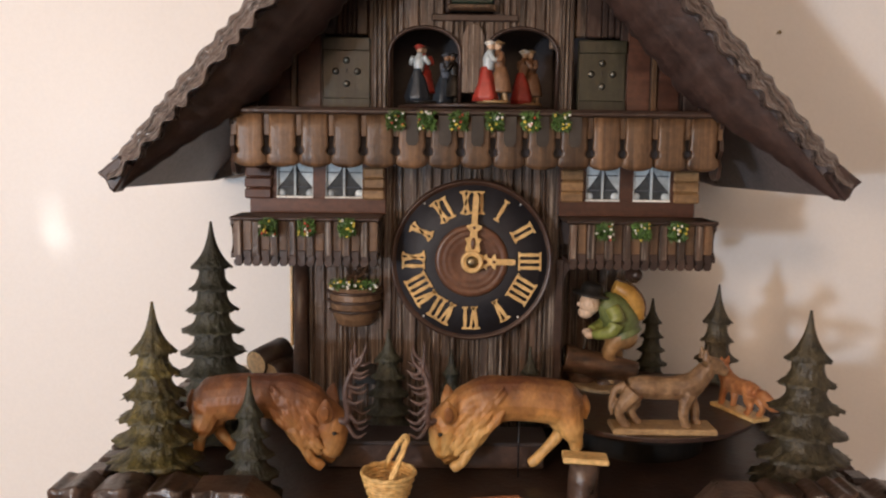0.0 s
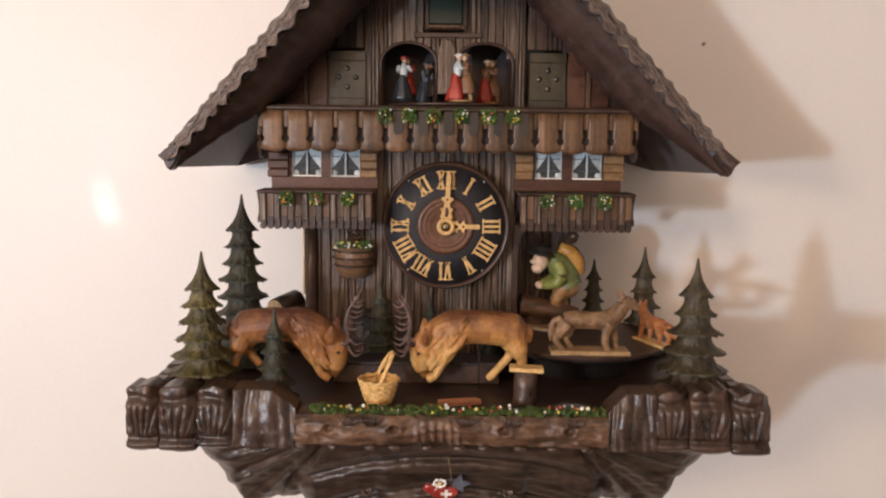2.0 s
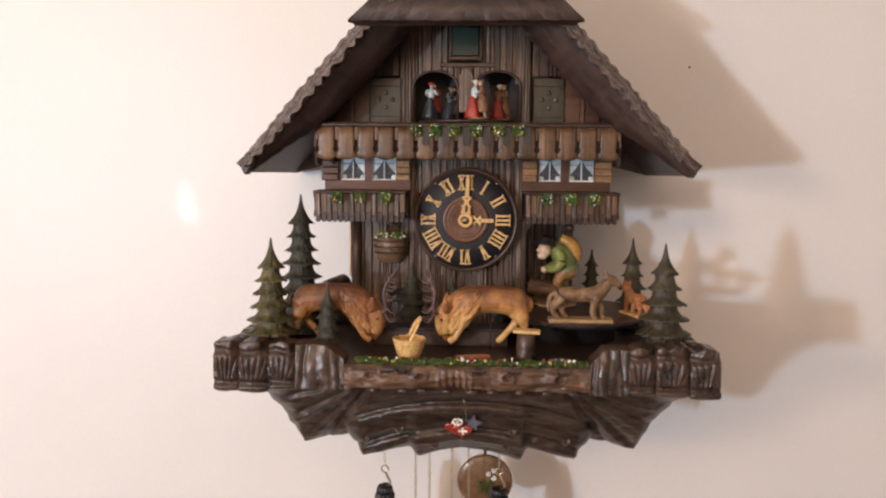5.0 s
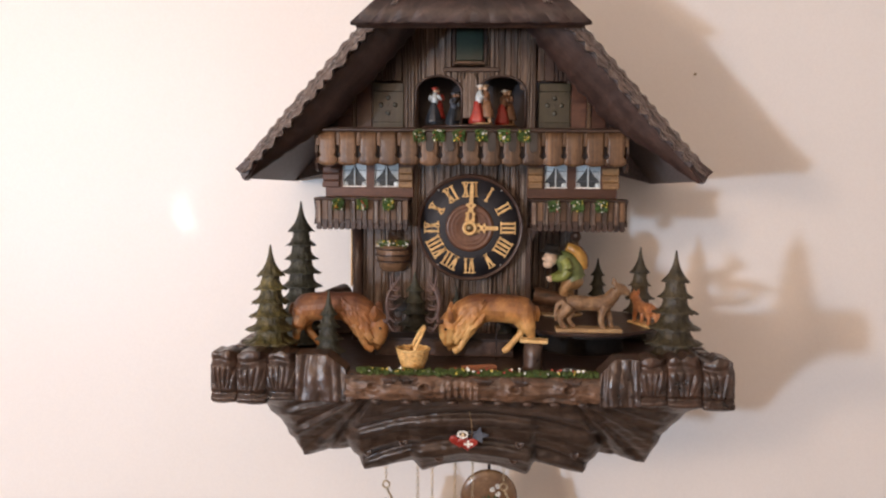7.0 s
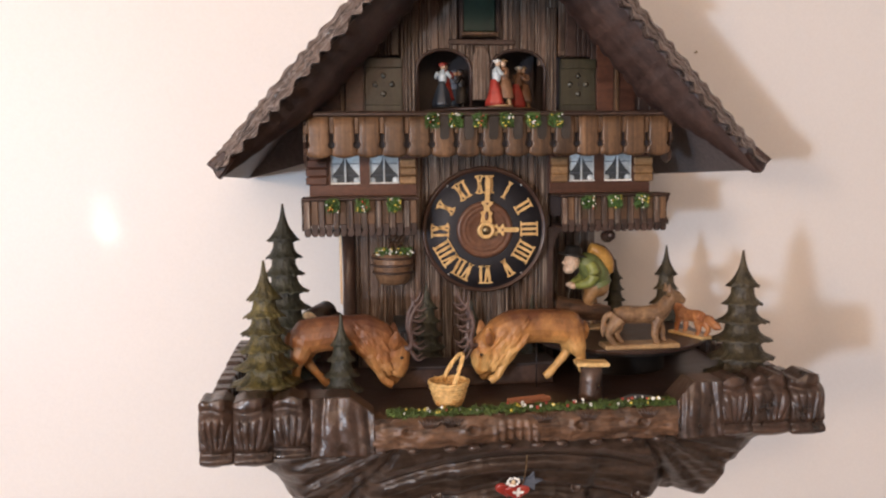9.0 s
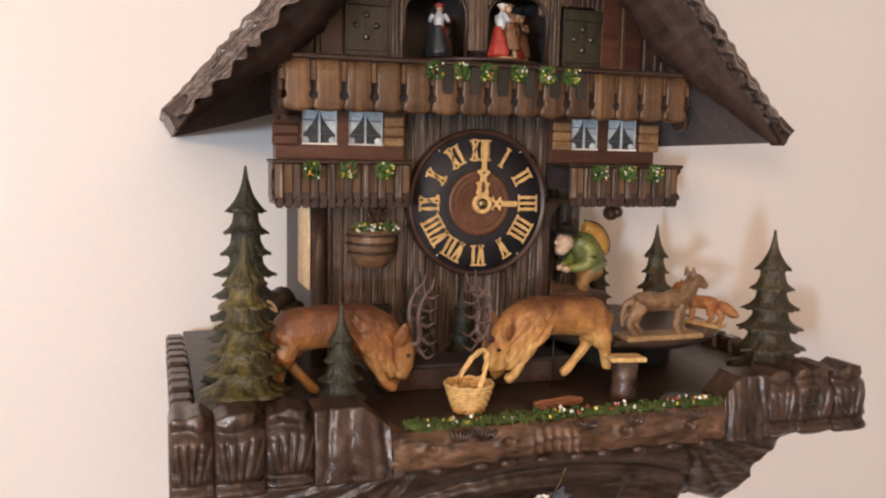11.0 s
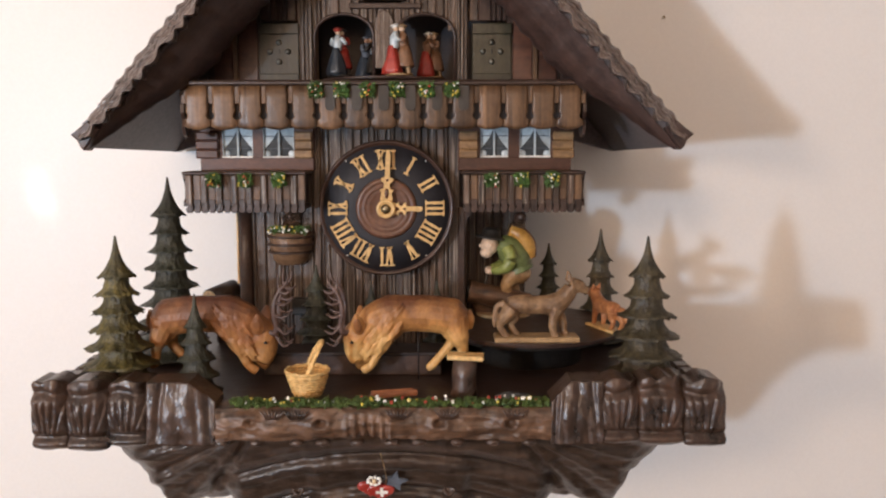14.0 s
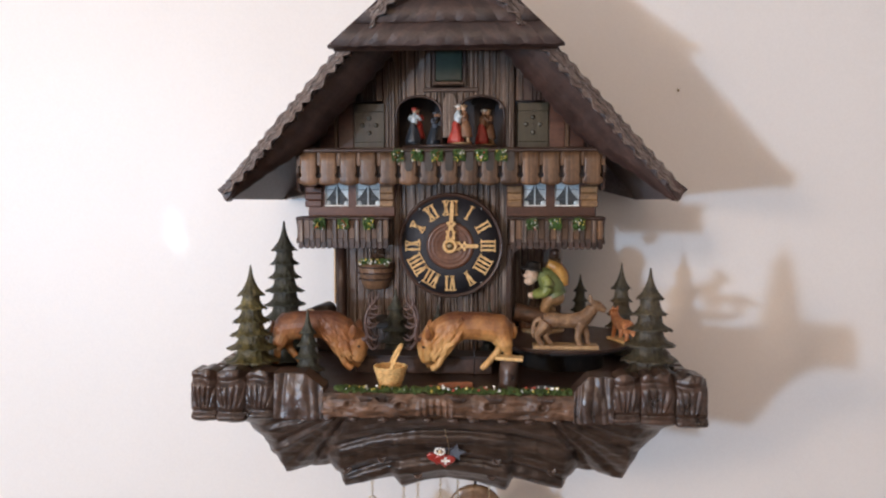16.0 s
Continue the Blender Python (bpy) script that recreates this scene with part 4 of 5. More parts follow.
    for kx, kz in knots:
        r = math.hypot((x - kx) * 0.75, z - kz)
        d += -0.0014 * math.exp(-((r - 0.0044) / 0.0022) ** 2) + 0.0042 * math.exp(-(r / 0.0026) ** 2)
    d += 0.0026 * math.exp(-((x + 0.0045) / 0.018) ** 4) * math.sin(x * 900) * max(0, -(z + 0.1445)) * 55
    return d


bm = relief(B(), -0.125, 0.138, lambda x: -0.1675 + 0.0022 * noise.noise((x * 60, 0, 1)) + 0.0035 * math.exp(-((x + 0.005) / 0.03) ** 2), lambda x: -0.1420 + 0.0012 * noise.noise((x * 60, 3, 1)),
            lambda x, v: -0.1745 - 0.0040 * math.sin(math.pi * v) + 0.004 * v, 220, 26, -0.150, dig_log)
part("front_log", bm, "log", base, "brown carved log along the front edge")
for fx in (-0.078, -0.060, 0.018, 0.056, 0.108):
    for k in range(7):
        g = (k - 3) * 0.16
        part("carved_blade", limb(B(), [(fx + 0.0012 * (k - 3), -0.1785, -0.1490), (fx + 0.0016 * (k - 3) + 0.003 * g, -0.1800, -0.1455), (fx + 0.0018 * (k - 3) + 0.010 * g, -0.1790, -0.1415)], [0.0009, 0.0011, 0.0004], 6, steps=3), "bark", base)
for k in range(10):
    cx = -0.118 + k * 0.026
    cx += random.uniform(-0.006, 0.006)
    part("knob", ball(B(), (cx, -0.1740, -0.1690), (0.006, 0.004, 0.0030)), "bark", base)
# notched blocks running back along both sides, and a low bark rim behind the front blocks
for side, xs in ((-1, -0.256), (1, 0.258)):
    for k in range(11):
        y = -0.150 + k * 0.0245
        bm = box(B(), xs - 0.0065, xs + 0.0095, y, y + 0.019, -0.156, -0.1275 + random.uniform(-0.001, 0.001), 0.0025)
        part("edge_block", bm, "bark", base)
    part("edge_rail", box(B(), xs - 0.004, xs + 0.006, -0.15, 0.12, -0.157, -0.1345, 0.001), "dark", base)
    for k in range(4):
        cx = side * (0.195 + 0.015 * k)
        bm = ball(B(), (cx, -0.146, -0.1355), (0.010, 0.012, 0.0085))
        part("bark_lump", bm, "bark", base)

# ---- carved bracket under the base ----
tips = [(-0.2330, -0.1720), (-0.2270, -0.1930), (-0.2090, -0.2110), (-0.1960, -0.2320), (-0.1830, -0.2530), (-0.1310, -0.2430), (-0.1140, -0.2670), (-0.0600, -0.2560), (-0.0490, -0.2690), (-0.0250, -0.2600),
        (0.0010, -0.2560), (0.0330, -0.2600), (0.0680, -0.2710), (0.0760, -0.2550), (0.1300, -0.2660), (0.1470, -0.2420), (0.1990, -0.2540), (0.2080, -0.2350), (0.2210, -0.2150), (0.2420, -0.1950), (0.2460, -0.1720)]


def bracket_low(x):
    for (xa, za), (xb, zb) in zip(tips, tips[1:]):
        if xa <= x <= xb:
            return za + (zb - za) * (x - xa) / (xb - xa)
    return -0.172


def dig_bracket(x, z):
    """Arched grooves in the middle, fanned leaves at the sides."""
    r = math.hypot((x - 0.006) * 0.82, z + 0.420)
    inner = 1 / (1 + math.exp((abs(x - 0.006) - 0.128 + (z + 0.20) * 0.7) * 160))
    wav = noise.noise((x * 24, z * 24, 0))
    arcs = 0.0013 * math.sin(r * 300 + 1.6 * wav) + 0.0006 * math.sin(r * 760 + 3 * wav) + 0.0060 * math.exp(-((r - 0.196) / 0.0035) ** 2) + 0.0065 * math.exp(-((r - 0.232) / 0.004) ** 2) - 0.0045 * math.exp(-((r - 0.180) / 0.010) ** 2) - 0.003 * math.exp(-((r - 0.214) / 0.008) ** 2)
    ax = abs(x - 0.006)
    fan = math.atan2(z + 0.160, ax - 0.100)
    leaf = 0.0024 * math.sin(fan * 24 + 2.2 * noise.noise((x * 20, z * 20, 2))) + 0.0014 * math.sin(fan * 47) + 0.0016 * noise.noise((x * 60, z * 200, 4))
    seam = 0.0055 * math.exp(-((ax - 0.128 + (z + 0.20) * 0.7) / 0.0035) ** 2)
    edge = 0.0035 * max(0, 1 - (z - bracket_low(x)) / 0.010)
    return seam + inner * arcs + (1 - inner) * leaf + 0.0012 * noise.noise((x * 120, z * 120, 6)) + edge


bm = relief(B(), tips[0][0], tips[-1][0], bracket_low, lambda x: -0.1655, lambda x, v: -0.1000 - 0.066 * v ** 0.85, 230, 44, -0.070, dig_bracket)
bracket = part("bracket", bm, "arched", clock, "carved bracket with arched grooves and a toothed lower edge")
for kx, kz in ((-0.068, -0.226), (0.058, -0.2245), (-0.108, -0.2405), (0.118, -0.2385), (-0.030, -0.2475), (0.052, -0.2475)):
    v = (kz - bracket_low(kx)) / (-0.1655 - bracket_low(kx))
    bm = lathe(B(), [(0.0052, 0), (0.0050, 0.0020), (0.0036, 0.0026), (0.0026, 0.0008), (0.0005, 0.0004)], 14, m=pose(kx, -0.1000 - 0.066 * max(v, 0) ** 0.85 - 0.0020, kz, 65))
    part("knot", bm, "bark", bracket)
part("lower_core", box(B(), -0.17, 0.18, -0.072, 0.19, -0.235, -0.157, 0.002), "dark", bracket)
# souvenir badge hanging on the bracket
badge = thing("souvenir_badge", (0.0, -0.138, -0.222), "red heart badge with white cross, edelweiss and grey star", "badge")
heart = [(0.0105 * math.sin(a) ** 3, 0.0085 * (0.8125 * math.cos(a) - 0.3125 * math.cos(2 * a) - 0.125 * math.cos(3 * a) - 0.0625 * math.cos(4 * a))) for a in [2 * math.pi * k / 36 for k in range(36)]]
hm = pose(0.0020, -0.1420, -0.2215, 24, 0, 0) @ Matrix.Diagonal((1.08, 1.0, 1.08, 1))
hb = part("heart", prism(B(), heart[::-1], -0.0025, 0.0015, bevel=0.0008, m=hm), "crimson", badge)
part("second_heart", prism(B(), [(x * 0.95 - 0.008, z * 0.95 + 0.002) for x, z in heart[::-1]], -0.001, 0.002, bevel=0.0008, m=hm), "crimson", badge)
bm = prism(B(), [(-0.0012, -0.0045), (0.0012, -0.0045), (0.0012, 0.0045), (-0.0012, 0.0045)], -0.0033, -0.0024, m=hm @ pose(0.0008, 0, 0.001))
prism(bm, [(-0.0045, -0.0012), (0.0045, -0.0012), (0.0045, 0.0012), (-0.0045, 0.0012)], -0.0034, -0.0024, m=hm @ pose(0.0008, 0, 0.001))
part("cross", bm, "f_white", hb)
star = [((0.0105 if k % 2 == 0 else 0.0048) * math.sin(math.pi * k / 5), (0.0105 if k % 2 == 0 else 0.0048) * math.cos(math.pi * k / 5)) for k in range(10)]
part("star", prism(B(), star[::-1], -0.0005, 0.0015, m=hm @ pose(0.0105, 0.0, 0.0095, 0, 12)), "slate", badge)
bm = B()
for k in range(9):
    a = 2 * math.pi * k / 9
    ball(bm, (-0.0045 + 0.0046 * math.cos(a), -0.0035, 0.0135 + 0.0040 * math.sin(a)), (0.0018 * (0.7 + 0.5 * (k % 2)), 0.0009, 0.0017), sub=1)
bmesh.ops.transform(bm, matrix=hm, verts=bm.verts)
part("edelweiss", bm, "f_white", badge)
bm = ball(B(), (-0.0045, -0.0040, 0.0135), 0.0022, sub=1)
bmesh.ops.transform(bm, matrix=hm, verts=bm.verts)
part("flower_centre", bm, "raw", badge)
part("string", tube(B(), [(0.006, -0.146, -0.2150), (0.007, -0.151, -0.207), (0.006, -0.163, -0.192), (0.004, -0.174, -0.178)], 0.0006, 6), "brass", badge)

# ---- trees ----
def tree(at, height, radius, tiers, mat, seed, label, tip=0.30, segs=72, rag=0.6):
    th = thing("fir_tree", at, label, "tree", "carved fir trees")
    bm = B()
    body_h = height * (1 - tip)
    step = body_h / tiers
    rnd = random.Random(seed)
    for k in range(tiers):
        # from the bottom tier up; the topmost runs into the spire
        z0 = step * k
        h = k / (tiers - 1)
        r_out = radius * (1 - 0.57 * h) * (1 + rnd.uniform(-0.04, 0.04))
        last = k == tiers - 1
        r_in = radius * (0.55 - 0.32 * h)
        top = height if last else z0 + step * 1.12
        n = 9
        t = B()
        loops = []
        ph = rnd.uniform(0, 6.28)
        lobes = rnd.choice((11, 12, 13, 14))
        for j in range(n + 1):
            v = j / n
            z = z0 + (top - z0) * v
            if last:
                rr = r_out * 0.97 * (0.34 * (1 - v) + 0.66 * (1 - v) ** 3.4) + 0.0008
            else:
                rr = r_in + (r_out - r_in) * (1 - v) ** 4.2
            ring = []
            for i in range(segs):
                a = 2 * math.pi * i / segs
                w = (1 - v) ** 2
                sc = 1 + 0.045 * noise.noise((17 * math.cos(a) + k, 17 * math.sin(a) + seed, z * 420)) + rag * w * (0.05 * abs(math.cos(0.5 * lobes * a + ph)) + 0.10 * noise.noise((5 * math.cos(a) + seed, 5 * math.sin(a), k))) + 0.075 * noise.noise((7 * math.cos(a), 7 * math.sin(a) + seed, z * 190)) * (0.3 if v > 0.6 and last else 1)
                drop = rag * w * (0.10 * step * abs(math.cos(0.5 * lobes * a + ph)) + 0.14 * step * noise.noise((4 * math.cos(a) + k, 4 * math.sin(a), seed)))
                ring.append(t.verts.new((rr * sc * math.cos(a), rr * sc * math.sin(a), z - drop)))
            loops.append(ring)
        under = [t.verts.new((v.co.x * 0.6, v.co.y * 0.6, v.co.z + step * 0.14)) for v in loops[0]]
        loops.insert(0, under)
        for a, b in zip(loops, loops[1:]):
            for i in range(segs):
                f = t.faces.new((a[i], a[(i + 1) % segs], b[(i + 1) % segs], b[i]))
                f.smooth = True
        t.faces.new(loops[0][::-1]), t.faces.new(loops[-1])
        part("tier", merge(B(), t, 0, Matrix.Translation(at) @ Matrix.Diagonal((1, 0.9, 1, 1))), mat, th)
    part("trunk", lathe(B(), [(radius * 0.5, -0.004), (radius * 0.40, step), (radius * 0.10, body_h * 0.7)], 10, at), "dark", th)
    return th


tree((-0.2135, -0.1220, -0.1335), 0.1205, 0.0325, 7, "olive", 3, "olive-green painted carved fir tree on the bark edge", tip=0.15, rag=1.0)
tree((-0.2022, -0.0175, -0.138), 0.1685, 0.0355, 9, "green", 8, "tall dark green carved fir tree at the back", tip=0.11)
tree((-0.1490, -0.1290, -0.1400), 0.0800, 0.0212, 5, "green", 21, "small dark green carved fir tree before the stag", tip=0.17)
tree((0.2225, -0.1150, -0.1310), 0.1160, 0.0345, 6, "olive2", 33, "brown-green carved fir tree on the bark edge", tip=0.14)
tree((0.2150, 0.0500, -0.139), 0.1140, 0.0270, 6, "olive2", 40, "brown-green carved fir tree behind the turntable", tip=0.14)
tree((0.1660, 0.0800, -0.1400), 0.0970, 0.0200, 7, "green", 52, "very dark small carved fir tree behind the turntable", tip=0.10)
tree((-0.0640, -0.0300, -0.1400), 0.0900, 0.0245, 6, "green", 61, "dark green carved fir tree behind the locked antlers", tip=0.12)
tree((-0.0150, -0.0060, -0.1400), 0.0690, 0.0155, 5, "green", 74, "dark green carved fir tree close to the boards", tip=0.12)
tree((0.0480, -0.0060, -0.1400), 0.0720, 0.0165, 5, "green", 85, "dark green carved fir tree close to the boards", tip=0.12)

# ---- stags ----
def stag(name, flip, y, mat, label):
    """Facing -x about x = 0 at the muzzle when flip is 1; lowered head, legs braced."""
    X = (lambda x: -0.0265 + x) if flip > 0 else (lambda x: -0.0925 - x)
    th = thing(name, (X(0.05), y, DECK), label, "stag", "fighting stags")
    P = lambda x, z, dy=0.0: (X(x), y + dy, z)
    bm = B()
    limb(bm, [P(0.0985, -0.0870), P(0.088, -0.0850), P(0.070, -0.0825), P(0.052, -0.0820), P(0.036, -0.0835), P(0.024, -0.0880), P(0.015, -0.0950), P(0.009, -0.1020)], [0.0090, 0.0160, 0.0158, 0.0155, 0.0172, 0.0158, 0.0128, 0.0095], 18)
    ball(bm, P(0.089, -0.0900), (0.0135, 0.0125, 0.0165), sub=3)
    ball(bm, P(0.033, -0.0890), (0.0160, 0.0135, 0.0165), sub=3)
    ball(bm, P(0.019, -0.0985), (0.0105, 0.0105, 0.0135), sub=3)
    # head and muzzle
    limb(bm, [P(0.0160, -0.0920), P(0.0075, -0.1010), P(0.0060, -0.1110), P(0.0075, -0.1190), P(0.0090, -0.1225)], [0.0125, 0.0128, 0.0108, 0.0092, 0.0068], 18)
    ball(bm, P(0.0020, -0.0985), (0.0060, 0.0085, 0.0070), sub=3)
    limb(bm, [P(0.0200, -0.1040), P(0.0150, -0.1150), P(0.0115, -0.1215)], [0.0095, 0.0080, 0.0055], 14)
    for dy in (-0.0085, 0.0085):
        ball(bm, P(0.0030, -0.1030, dy * 0.85), (0.0034, 0.0030, 0.0026), sub=2)
    # fore legs
    for dy in (-0.0070, 0.0070):
        sx = 0.002 if dy < 0 else -0.004
        limb(bm, [P(0.036, -0.0930, dy), P(0.0285 + sx, -0.1050, dy), P(0.0215 + sx, -0.1165, dy), P(0.0170 + sx, -0.1250, dy), P(0.0120 + sx, -0.1285, dy), P(0.0095 + sx, -0.1305, dy)], [0.0092, 0.0060, 0.0040, 0.0035, 0.0040, 0.0032], 12)
    # hind legs
    limb(bm, [P(0.088, -0.0930, 0.0075), P(0.0885, -0.1035, 0.0075), P(0.0855, -0.1115, 0.0075), P(0.0770, -0.1215, 0.0075), P(0.0705, -0.1290, 0.0075), P(0.0660, -0.1318, 0.0075)], [0.0105, 0.0068, 0.0042, 0.0036, 0.0040, 0.0030], 12)
    limb(bm, [P(0.0890, -0.0870, -0.0040), P(0.0930, -0.1010, -0.0068), P(0.0962, -0.1100, -0.0075), P(0.0965, -0.1170, -0.0075), P(0.0985, -0.1235, -0.0075), P(0.0985, -0.1262, -0.0075)], [0.0125, 0.0090, 0.0050, 0.0038, 0.0040, 0.0034], 12)
    limb(bm, [P(0.1000, -0.0800), P(0.1035, -0.0870), P(0.1035, -0.0960)], [0.0040, 0.0034, 0.0012], 8)
    # shaggy mane, a row of carved tufts
    rnd = random.Random(7)
    for k in range(130):
        u = rnd.random()
        px, pz = 0.040 - 0.022 * u + rnd.uniform(-0.005, 0.005), -0.0745 - 0.020 * u + rnd.uniform(-0.022, 0.002)
        wide = 0.0155 - 0.0030 * u - 0.10 * abs(pz + 0.088)
        dy = rnd.choice((-1, 1)) * (wide + 0.0002)
        limb(bm, [P(px + 0.005, pz + 0.006, dy * 0.95), P(px, pz, dy * 1.06), P(px - 0.0045, pz - 0.007, dy * 0.98)], [0.0007, 0.0019, 0.0005], 6)
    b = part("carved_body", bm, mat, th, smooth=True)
    carve(b, 0.0007, 1)
    # ears
    for dy in (-1, 1):
        bm = B()
        ball(bm, (0, 0, 0.0075), (0.0044, 0.0018, 0.0088), sub=3)
        for v in bm.verts:
            v.co.x *= 1.0 - 0.55 * max(0, (v.co.z - 0.006) / 0.011)
            v.co.y += 18 * v.co.x ** 2
        lean = Matrix.Translation(P(0.0095, -0.0965, dy * 0.0128)) @ pose(0, 0, 0, -22 * dy, -6 * flip, 0) @ Matrix.Diagonal((1.35, 1.2, 1.22, 1))
        if dy > 0:
            lean = lean @ Matrix.Diagonal((1, -1, 1, 1))
        bmesh.ops.transform(bm, matrix=lean, verts=bm.verts)
        bmesh.ops.recalc_face_normals(bm, faces=bm.faces)
        ear = part("ear", bm, mat, th)
        bm = ball(B(), (0, -0.0016, 0.0070), (0.0026, 0.0008, 0.0060), sub=2)
        bmesh.ops.transform(bm, matrix=lean, verts=bm.verts)
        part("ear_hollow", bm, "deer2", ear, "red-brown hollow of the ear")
        part("nostril", ball(B(), P(0.0020, -0.1205, dy * 0.0052), (0.0012, 0.0010, 0.0010), sub=1), "hat", th)
        part("eye", ball(B(), P(0.0030, -0.1045, dy * 0.0122), (0.0017, 0.0012, 0.0013), sub=2), "hat", th)
    # antlers: a bowed beam with tines curving towards the other stag
    s = -flip
    for dy in (-0.0085, 0.0085):
        bm = B()
        c = [P(0.0060, -0.0955, dy * 0.6), P(-0.0040, -0.0970, dy), P(-0.0060, -0.0900, dy * 1.2), P(-0.0045, -0.0800, dy * 1.35), P(-0.0055, -0.0700, dy * 1.4), P(-0.0095, -0.0610, dy * 1.35), P(-0.0150, -0.0545, dy * 1.25), P(-0.0170, -0.0470, dy * 1.2)]
        limb(bm, c, [0.0027, 0.0026, 0.0024, 0.0022, 0.0021, 0.0018, 0.0013, 0.0006], 8)
        for k, ln, dz in ((1, 0.0150, -0.0085), (2, 0.0140, -0.0050), (3, 0.0135, -0.0010), (4, 0.0140, 0.0), (5, 0.0110, 0.0005)):
            p0 = Vector(c[k])
            limb(bm, [p0, p0 + Vector((s * ln * 0.5, -0.001, dz - 0.0022)), p0 + Vector((s * ln, -0.001, dz + 0.0012))], [0.0017, 0.0015, 0.0005], 6)
        p0 = Vector(c[5])
        limb(bm, [p0, p0 + Vector((s * -0.0010, 0, 0.008)), p0 + Vector((s * -0.0006, 0, 0.016))], [0.0014, 0.0011, 0.0005], 6)
        ant = part("antler", bm, "antler", th, "grey-brown branched antler", smooth=True)
        carve(ant, 0.0006, 1)
    return th


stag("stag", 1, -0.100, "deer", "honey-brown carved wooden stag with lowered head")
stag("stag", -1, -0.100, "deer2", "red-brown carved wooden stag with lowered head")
support = thing("stag_mechanism", (0.0, -0.07, DECK), "low dark wooden mechanism box with wire arms", "mechanism")
part("box", box(B(), -0.105, 0.052, -0.078, -0.050, DECK, -0.1235, 0.001), "dark", support)
# lid shares the shade-dark colour of the interiors
part("lid", box(B(), -0.120, 0.055, -0.082, -0.046, -0.1235, -0.1205, 0.0008), "inner", support)
for x in (0.032, -0.150):
    part("wire", tube(B(), [(x, -0.092, DECK), (x, -0.092, -0.095)], 0.0006, 6), "iron", support)
# solid black block; the darkness of a hole is only its colour
part("opening", box(B(), -0.094, -0.076, FRONT - 0.003, FRONT + 0.002, -0.105, -0.088, 0.001), "hat", body)

# ---- small things on the deck ----
stump = thing("stump_bench", (0.071, -0.137, DECK), "small bark stump with a pale plank on top", "bench")
part("stump", lathe(B(), [(0.0112, 0), (0.0100, 0.006), (0.0096, 0.016), (0.0100, 0.0298)], 20, (0.0705, -0.137, DECK), wob=0.16), "bark", stump)
part("plank", box(B(), 0.0565, 0.0860, -0.1450, -0.1290, -0.1122, -0.1085, 0.0008, m=Matrix.Translation((0.071, -0.137, -0.11)) @ pose(0, 0, 0, 0, 2, -4) @ Matrix.Translation((-0.071, 0.137, 0.11))), "pale", stump, "pale raw plank")

basket = thing("wicker_basket", (-0.0570, -0.1375, DECK), "straw wicker basket with a tall bent handle", "basket")
bc = Vector((-0.0570, -0.1375, 0))
bm = B()
for k in range(9):
    z = DECK + 0.0016 + k * 0.0023
    r = 0.0105 + 0.0062 * (k / 8) ** 0.8
    pts = []
    for i in range(37):
        a = 2 * math.pi * i / 36
        rr = r + 0.0006 * math.cos(12 * a + math.pi * (k % 2))
        pts.append((bc.x + rr * math.cos(a), bc.y + rr * math.sin(a), z))
    tube(bm, pts, 0.00125, 6)
part("weave", bm, "wicker", basket)
bm = B()
for i in range(24):
    a = 2 * math.pi * i / 24
    tube(bm, [(bc.x + 0.0102 * math.cos(a), bc.y + 0.0102 * math.sin(a), DECK), (bc.x + 0.0168 * math.cos(a), bc.y + 0.0168 * math.sin(a), DECK + 0.0205)], 0.0008, 5)
part("stakes", bm, "wicker", basket)
pts = []
for i in range(49):
    a = 2 * math.pi * i / 48
    pts.append((bc.x + 0.0172 * math.cos(a), bc.y + 0.0172 * math.sin(a), DECK + 0.0208 + 0.0005 * math.sin(12 * a)))
part("rim", tube(B(), pts, 0.0014, 6), "wicker", basket)
part("bottom", lathe(B(), [(0.010, 0.0002), (0.010, 0.001)], 20, (bc.x, bc.y, DECK)), "wicker", basket)
for ph in (0, 2.1, 4.2):
    pts = []
    for i in range(29):
        u = i / 28
        a = math.pi * u
        y = -0.0168 * math.cos(a)
        z = DECK + 0.018 + 0.0265 * math.sin(a) ** 0.75
        tw = ph + u * 16
        lean = 0.0120 * math.sin(a)
        yy = y * (1 - 0.25 * math.sin(a))
        pts.append((bc.x + lean - 0.13 * yy + 0.0010 * math.cos(tw), bc.y + 0.90 * yy + 0.0007 * math.sin(tw), z + 0.0008 * math.sin(tw)))
    part("handle", tube(B(), pts, 0.0012, 6), "wicker", basket)

logs = thing("split_logs", (0.014, -0.143, DECK), "two short red-brown split logs", "logs")
for k, (dy, rot) in enumerate(((0.0, 7), (0.006, 4))):
    m = Matrix.Translation((0.0135, -0.1440 + dy, DECK + 0.0022)) @ pose(0, 0, 0, 0, -3, rot)
    part("log", box(B(), -0.019, 0.019 - 0.003 * k, -0.0027, 0.0027, -0.0022, 0.0024, 0.0010, m=m), "brick", logs)
stone = thing("flat_stone", (0.108, -0.152, DECK), "small flat dark grey stone", "stone")
bm = ball(B(), (0.108, -0.152, DECK + 0.0025), (0.014, 0.006, 0.004), sub=3)
for v in bm.verts:
    v.co += 0.0012 * Vector(noise.noise_vector(v.co * 160))
    v.co.z = max(v.co.z, DECK)
part("rock", bm, "stone", stone)

# logs lying at the back corner
wood = thing("back_log", (-0.170, 0.055, DECK), "thick dark log with a pale cut end", "log")
a, b = Vector((-0.180, 0.034, -0.0950)), Vector((-0.162, 0.062, -0.0905))
part("trunk", tube(B(), [a, a.lerp(b, 0.4), b], [0.0115, 0.0122, 0.0125], 20), "dark", wood, smooth=True)
d = (b - a).normalized()
